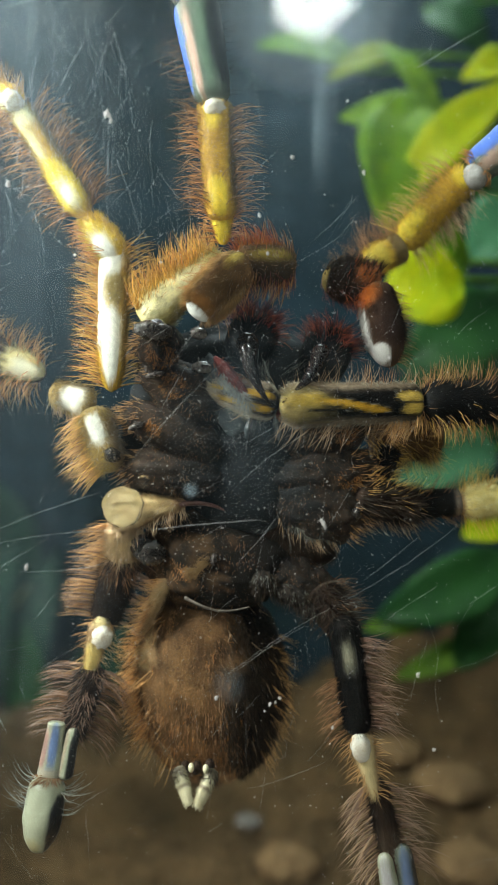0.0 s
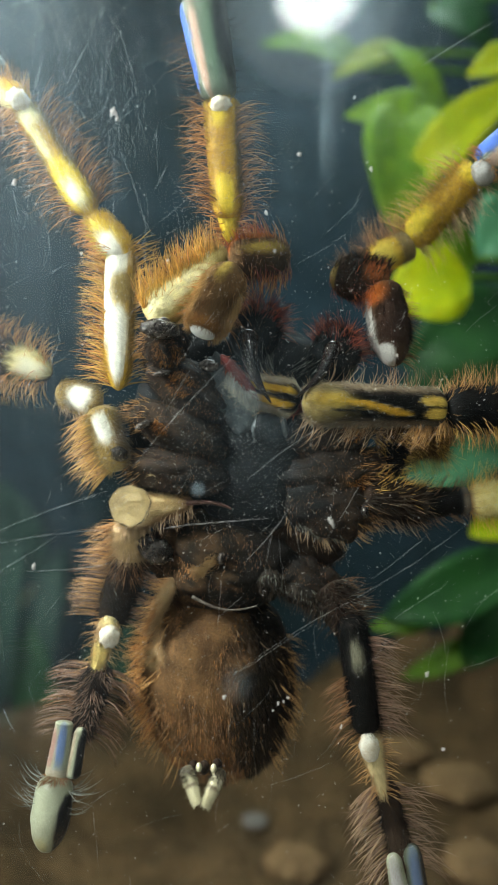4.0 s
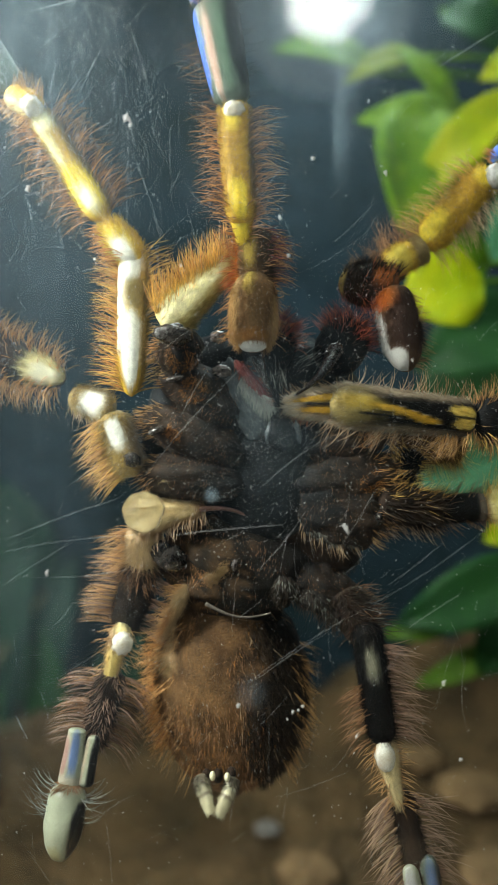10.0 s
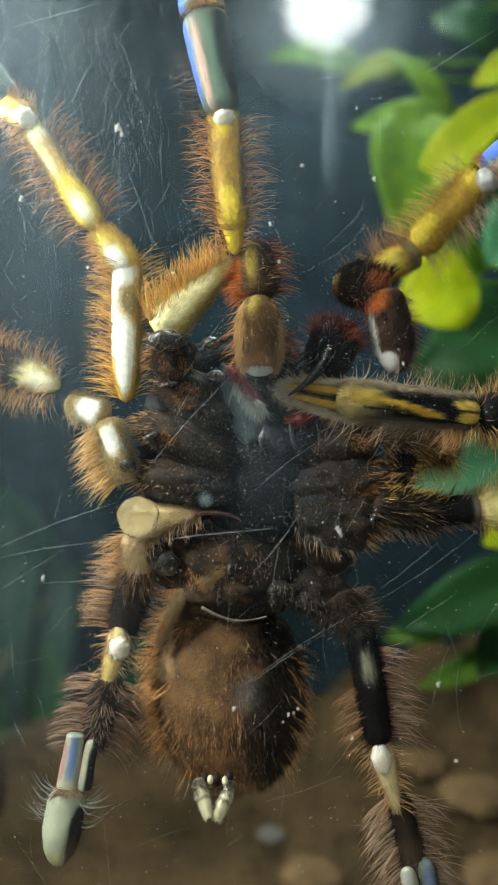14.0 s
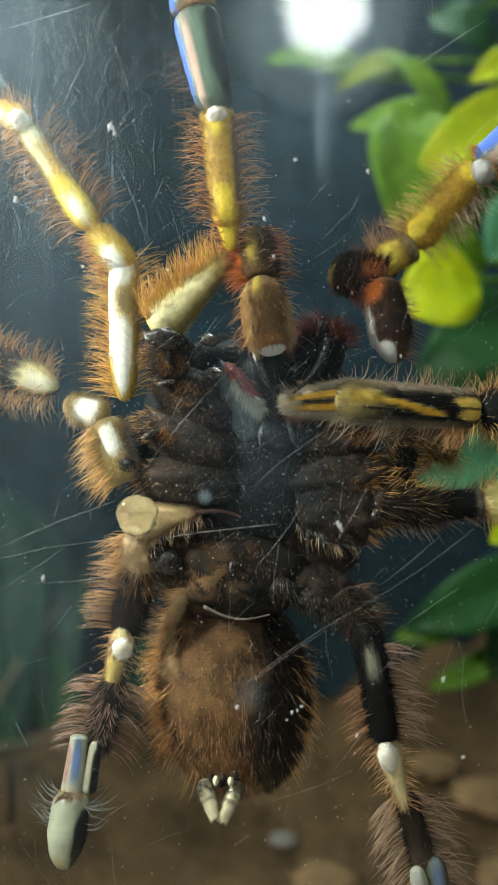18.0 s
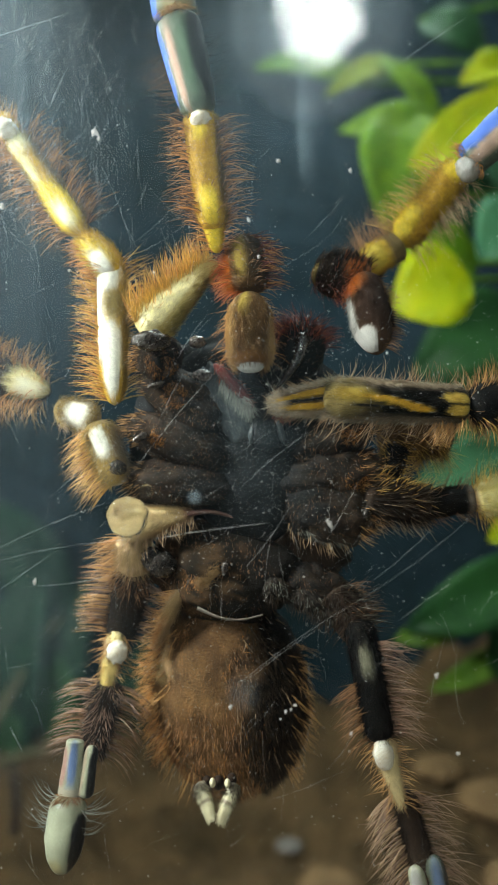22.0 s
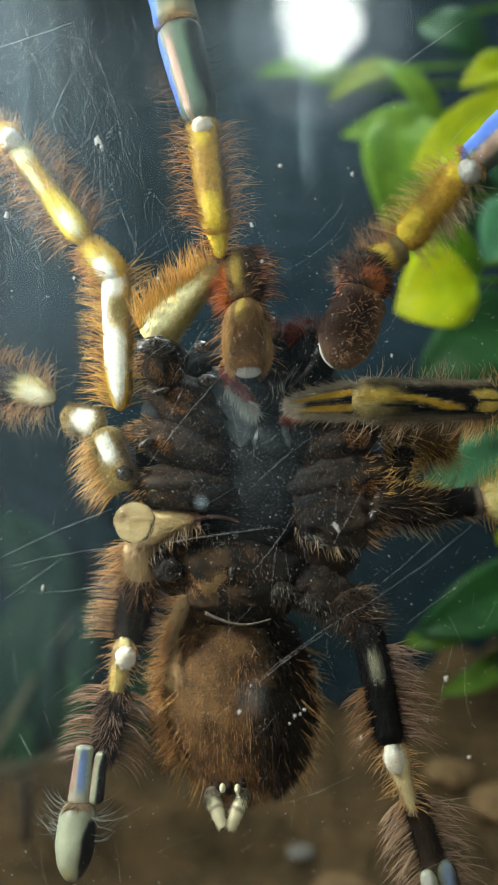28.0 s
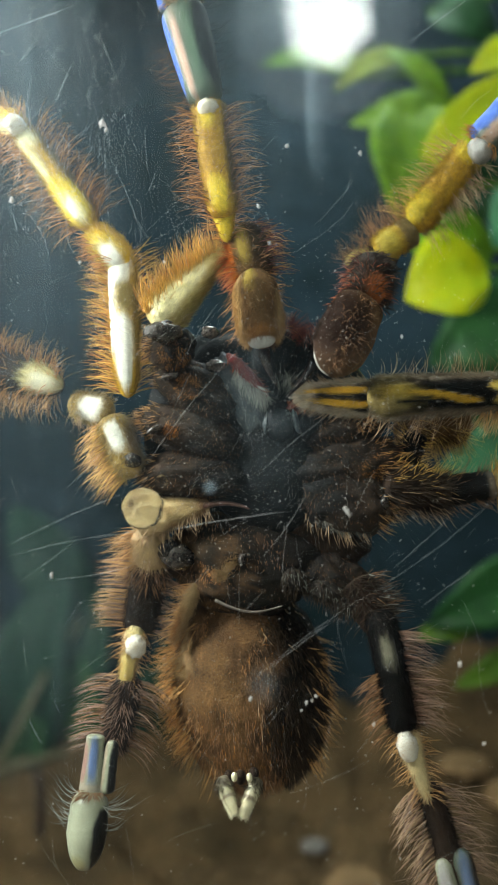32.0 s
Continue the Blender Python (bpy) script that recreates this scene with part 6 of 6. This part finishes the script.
PALP_B_TIBIA = [
    (0, (13.4, 16.7, 26.5), (22.1, 13.1, 24.3)),
    (1, (13.6, 16.7, 26.6), (22.2, 13.1, 24.4)),
    (2, (13.8, 16.7, 25.8), (22.4, 13.1, 23.6)),
    (3, (13.7, 16.7, 26.4), (22.3, 13.1, 24.2)),
    (6, (13.5, 16.7, 26.6), (22.1, 13.1, 24.4)),
    (7, (13.8, 16.7, 26.5), (22.4, 13.1, 24.3)),
    (8, (12.7, 16.7, 26.6), (21.4, 13.1, 24.3)),
    (9, (13.4, 16.7, 26.6), (22.0, 13.1, 24.3)),
    (10, (12.8, 16.7, 26.4), (21.4, 13.1, 24.1)),
    (11, (12.7, 16.7, 26.8), (21.3, 13.1, 24.4)),
    (12, (13.6, 16.7, 27.0), (22.2, 13.1, 24.6)),
    (13, (13.0, 16.7, 26.9), (21.6, 13.1, 24.5)),
    (16, (13.2, 16.7, 27.2), (21.7, 13.1, 24.7)),
    (17, (11.5, 16.7, 28.2), (20.0, 13.1, 25.5)),
    (18, (12.8, 16.7, 27.8), (21.3, 13.1, 25.2)),
    (19, (10.5, 16.6, 28.7), (19.0, 13.1, 26.0)),
    (20, (11.9, 16.6, 27.3), (20.4, 13.1, 24.5)),
    (21, (10.9, 16.6, 28.8), (19.4, 13.1, 25.9)),
    (22, (12.2, 16.6, 27.9), (20.6, 13.1, 25.0)),
    (23, (11.5, 16.6, 28.7), (20.0, 13.1, 25.8)),
    (24, (9.5, 16.6, 29.6), (18.0, 13.1, 26.7)),
    (25, (12.8, 16.6, 27.8), (21.3, 13.1, 24.9)),
    (28, (18.2, 12.4, 29.1), (19.1, 6.4, 21.7)),
    (29, (19.6, 9.4, 24.9), (18.0, 6.7, 15.8)),
    (30, (20.0, 11.6, 28.0), (17.9, 6.5, 20.1)),
    (31, (20.6, 9.3, 25.4), (19.1, 6.7, 16.0)),
    (32, (19.3, 10.9, 26.3), (16.8, 6.5, 18.2)),
]
PALP_B_TARSUS = [
    (0, (21.2, 13.5, 24.5), (23.2, 9.6, 11.9)),
    (1, (21.3, 13.5, 24.6), (23.8, 10.4, 11.8)),
    (2, (21.5, 13.5, 23.8), (22.4, 9.0, 11.3)),
    (3, (21.4, 13.5, 24.4), (22.4, 9.2, 11.8)),
    (6, (21.2, 13.5, 24.6), (24.0, 13.0, 11.5)),
    (7, (21.5, 13.5, 24.5), (23.6, 10.7, 11.6)),
    (8, (20.5, 13.5, 24.6), (22.5, 10.0, 11.8)),
    (9, (21.1, 13.5, 24.5), (23.8, 11.7, 11.5)),
    (10, (20.5, 13.5, 24.3), (22.5, 9.9, 11.6)),
    (11, (20.4, 13.5, 24.7), (22.1, 9.4, 12.0)),
    (12, (21.3, 13.5, 24.8), (23.0, 11.2, 11.7)),
    (13, (20.7, 13.5, 24.8), (22.4, 10.6, 11.8)),
    (16, (20.9, 13.5, 24.9), (22.0, 12.2, 11.7)),
    (17, (19.1, 13.5, 25.8), (18.6, 5.9, 14.7)),
    (18, (20.4, 13.5, 25.5), (22.3, 11.0, 12.4)),
    (19, (18.2, 13.5, 26.3), (17.1, 4.8, 16.1)),
    (20, (19.5, 13.5, 24.8), (21.4, 8.4, 12.5)),
    (21, (18.5, 13.5, 26.2), (17.8, 4.4, 16.4)),
    (22, (19.7, 13.5, 25.3), (20.8, 7.4, 13.5)),
    (23, (19.1, 13.5, 26.1), (18.4, 5.8, 15.2)),
    (24, (17.1, 13.5, 27.0), (16.7, 3.4, 18.3)),
    (25, (20.4, 13.5, 25.2), (21.5, 8.2, 12.9)),
    (28, (19.0, 7.0, 22.4), (13.7, 3.2, 12.7)),
    (29, (18.2, 7.0, 16.7), (13.8, 3.2, 5.1)),
    (30, (18.2, 7.0, 20.9), (12.9, 3.2, 9.4)),
    (31, (18.8, 7.0, 15.4), (11.9, 5.0, 2.7)),
    (32, (17.0, 7.0, 19.0), (11.1, 3.2, 8.8)),
]
LEG_METATARSUS = [
    (0, (28.3, 9.0, 5.9), (5.9, 7.5, 5.0)),
    (1, (28.9, 9.0, 7.4), (6.4, 7.5, 6.7)),
    (2, (29.2, 9.0, 7.2), (6.7, 7.5, 7.2)),
    (3, (30.0, 9.0, 4.9), (7.6, 7.5, 5.1)),
    (6, (31.4, 9.0, 4.5), (9.0, 7.5, 6.5)),
    (7, (31.7, 9.0, 5.3), (9.4, 7.5, 7.9)),
    (8, (32.0, 9.0, 3.5), (9.7, 7.5, 5.4)),
    (9, (33.8, 9.0, 5.4), (11.5, 7.5, 7.9)),
    (10, (32.6, 9.0, 3.7), (10.3, 7.5, 5.9)),
    (11, (33.8, 9.0, 5.6), (11.5, 7.5, 7.9)),
    (12, (33.1, 9.0, 3.6), (10.8, 7.5, 6.6)),
    (13, (34.2, 9.0, 5.2), (11.9, 7.5, 7.6)),
    (16, (34.5, 9.0, 4.2), (12.2, 7.5, 6.4)),
    (17, (34.6, 9.0, 4.5), (12.3, 7.5, 7.0)),
    (18, (34.5, 9.0, 4.3), (12.1, 7.5, 6.3)),
    (19, (35.3, 9.0, 5.1), (12.9, 7.5, 7.0)),
    (20, (33.9, 9.0, 4.3), (11.5, 7.5, 6.1)),
    (21, (35.0, 9.0, 4.8), (12.7, 7.5, 6.9)),
    (22, (34.5, 9.0, 4.4), (12.1, 7.5, 6.4)),
    (23, (36.0, 9.0, 5.4), (13.7, 7.5, 7.4)),
    (24, (36.2, 9.0, 5.7), (13.8, 7.5, 7.9)),
    (25, (36.4, 9.0, 4.9), (14.0, 7.5, 6.8)),
    (28, (38.0, 9.0, 5.1), (15.6, 7.5, 6.4)),
    (29, (38.0, 9.0, 4.3), (15.6, 7.4, 4.2)),
    (30, (38.3, 9.0, 3.9), (15.9, 7.4, 4.7)),
    (31, (38.9, 9.0, 3.1), (16.5, 7.5, 1.9)),
    (32, (38.7, 9.0, 3.8), (16.3, 7.4, 4.2)),
]
LEG_TARSUS = [
    (0, (6.0, 9.6, 5.0), (-5.5, 10.8, 7.7)),
    (1, (6.6, 9.6, 6.7), (-4.3, 10.8, 11.2)),
    (2, (6.3, 9.6, 7.3), (-4.5, 10.8, 11.8)),
    (3, (7.5, 9.6, 5.2), (-3.9, 10.8, 7.8)),
    (6, (9.4, 9.6, 6.4), (-1.9, 10.8, 9.6)),
    (7, (13.2, 9.6, 6.3), (2.4, 10.8, 10.9)),
    (8, (9.8, 9.6, 5.4), (-1.4, 10.8, 8.9)),
    (9, (13.5, 9.6, 6.8), (3.2, 10.8, 12.6)),
    (10, (15.5, 8.6, 6.1), (3.8, 9.8, 5.7)),
    (11, (14.4, 8.6, 6.7), (3.5, 9.8, 11.1)),
    (12, (15.9, 8.6, 7.6), (4.4, 9.8, 5.4)),
    (13, (15.0, 8.6, 6.7), (3.8, 9.8, 10.1)),
    (16, (16.2, 9.0, 6.9), (4.4, 9.0, 5.5)),
    (17, (16.4, 9.0, 7.5), (4.7, 9.0, 6.0)),
    (18, (16.1, 9.0, 6.5), (4.3, 9.0, 5.9)),
    (19, (16.4, 9.0, 7.1), (4.6, 9.0, 6.5)),
    (20, (15.9, 9.0, 6.0), (4.1, 9.0, 6.2)),
    (21, (16.5, 9.0, 7.2), (4.8, 9.0, 6.2)),
    (22, (15.9, 9.0, 6.7), (4.1, 9.0, 5.7)),
    (23, (16.5, 9.0, 8.0), (4.9, 9.0, 5.7)),
    (24, (16.9, 9.0, 8.2), (5.2, 9.0, 7.2)),
    (25, (16.1, 9.0, 7.1), (4.5, 9.0, 5.4)),
    (28, (17.7, 9.0, 6.5), (5.9, 9.0, 6.0)),
    (29, (16.5, 9.0, 4.2), (4.7, 9.0, 4.1)),
    (30, (16.8, 9.0, 4.6), (5.0, 9.0, 5.3)),
    (31, (16.7, 9.0, 1.8), (5.2, 9.0, 4.5)),
    (32, (17.8, 9.0, 4.1), (6.1, 9.0, 5.4)),
]
FANG_A = [
    (0, (1.0, 8.8, 14.5), (4.6, 6.5, 4.9)),
    (3, (0.5, 8.8, 14.1), (4.1, 6.5, 4.5)),
    (6, (-0.8, 9.2, 16.7), (2.2, 6.5, 7.0)),
    (8, (-1.0, 9.8, 16.8), (1.9, 6.5, 7.2)),
    (11, (-0.5, 9.9, 16.5), (2.1, 6.5, 7.0)),
    (17, (0.5, 10.3, 16.2), (3.3, 6.5, 6.9)),
    (22, (1.9, 10.3, 17.0), (4.2, 6.5, 7.5)),
    (28, (2.3, 10.1, 17.4), (3.9, 6.5, 7.6)),
    (31, (1.8, 10.1, 16.3), (3.4, 6.5, 6.5)),
    (32, (1.8, 10.1, 16.3), (3.4, 6.5, 6.5)),
]
FANG_B = [
    (0, (12.1, 8.7, 13.1), (6.3, 6.0, 5.4)),
    (3, (12.6, 8.9, 13.4), (7.2, 6.0, 5.5)),
    (6, (13.4, 9.3, 13.3), (6.5, 6.0, 6.8)),
    (8, (12.4, 9.1, 13.3), (6.9, 6.0, 5.6)),
    (11, (10.9, 9.6, 14.2), (4.4, 6.0, 7.5)),
    (17, (11.6, 9.9, 14.5), (5.9, 6.0, 7.3)),
    (22, (9.6, 10.5, 15.6), (5.1, 6.0, 7.8)),
    (28, (11.9, 10.4, 16.2), (6.8, 6.0, 8.8)),
    (31, (9.9, 9.4, 12.7), (4.5, 6.0, 5.0)),
    (32, (9.9, 9.4, 12.7), (4.5, 6.0, 5.0)),
]
JAW_A = [
    (0, (3.3, 15.0, 20.2), (0.7, 12.5, 13.1)),
    (3, (3.3, 15.0, 20.7), (0.2, 12.5, 12.6)),
    (6, (2.3, 15.0, 21.3), (-0.5, 12.5, 13.8)),
    (8, (2.5, 15.0, 19.8), (-0.3, 12.5, 12.3)),
    (11, (3.1, 15.0, 19.3), (0.2, 12.5, 11.8)),
    (17, (2.9, 15.0, 17.3), (1.5, 12.5, 10.8)),
    (22, (4.2, 15.0, 18.1), (2.7, 12.5, 11.5)),
    (28, (6.2, 15.0, 18.4), (2.8, 12.5, 12.2)),
    (31, (5.4, 15.0, 17.1), (2.3, 12.5, 11.1)),
    (32, (5.4, 15.0, 17.1), (2.3, 12.5, 11.1)),
]
JAW_B = [
    (0, (15.4, 14.0, 17.6), (12.8, 12.5, 11.8)),
    (3, (16.0, 14.0, 16.6), (12.8, 12.5, 11.3)),
    (6, (15.9, 14.0, 18.2), (12.8, 12.5, 10.5)),
    (8, (15.4, 14.0, 17.2), (12.2, 12.5, 10.9)),
    (11, (14.9, 14.0, 20.2), (9.7, 12.5, 10.8)),
    (17, (12.7, 14.0, 19.2), (10.3, 12.5, 10.6)),
    (22, (10.7, 14.0, 19.1), (8.1, 12.5, 10.7)),
    (28, (11.1, 14.0, 19.3), (10.3, 12.5, 11.6)),
    (31, (10.9, 14.0, 14.9), (9.2, 12.5, 9.6)),
    (32, (10.9, 14.0, 14.9), (9.2, 12.5, 9.6)),
]


def motions():
    for key, rows in (("a_tibia", PALP_A_TIBIA), ("a_tarsus", PALP_A_TARSUS), ("b_tibia", PALP_B_TIBIA), ("b_tarsus", PALP_B_TARSUS),
                      ("metatarsus", LEG_METATARSUS), ("tarsus", LEG_TARSUS), ("jaw_a", JAW_A), ("jaw_b", JAW_B)):
        roll = {t: 75 if key == "b_tarsus" and t > 26 else 0 for t, _, _ in rows}
        walk(PIECES[key].ob, [(t, aim(mm(a), mm(b)) @ pose(0, 0, 0, 0, 0, roll[t])) for t, a, b in rows])
    for key, rows in (("fang_a", FANG_A), ("fang_b", FANG_B)):
        walk(PIECES[key], [(t, aim(mm(a), mm(b))) for t, a, b in rows])
    back = []
    for t, a, b in LEG_METATARSUS:
        a = mm(a)
        back.append((t, aim(a + Vector((0.0222, 0.003, 0.0005)), a)))
    walk(PIECES["tibia"].ob, back)


motions()
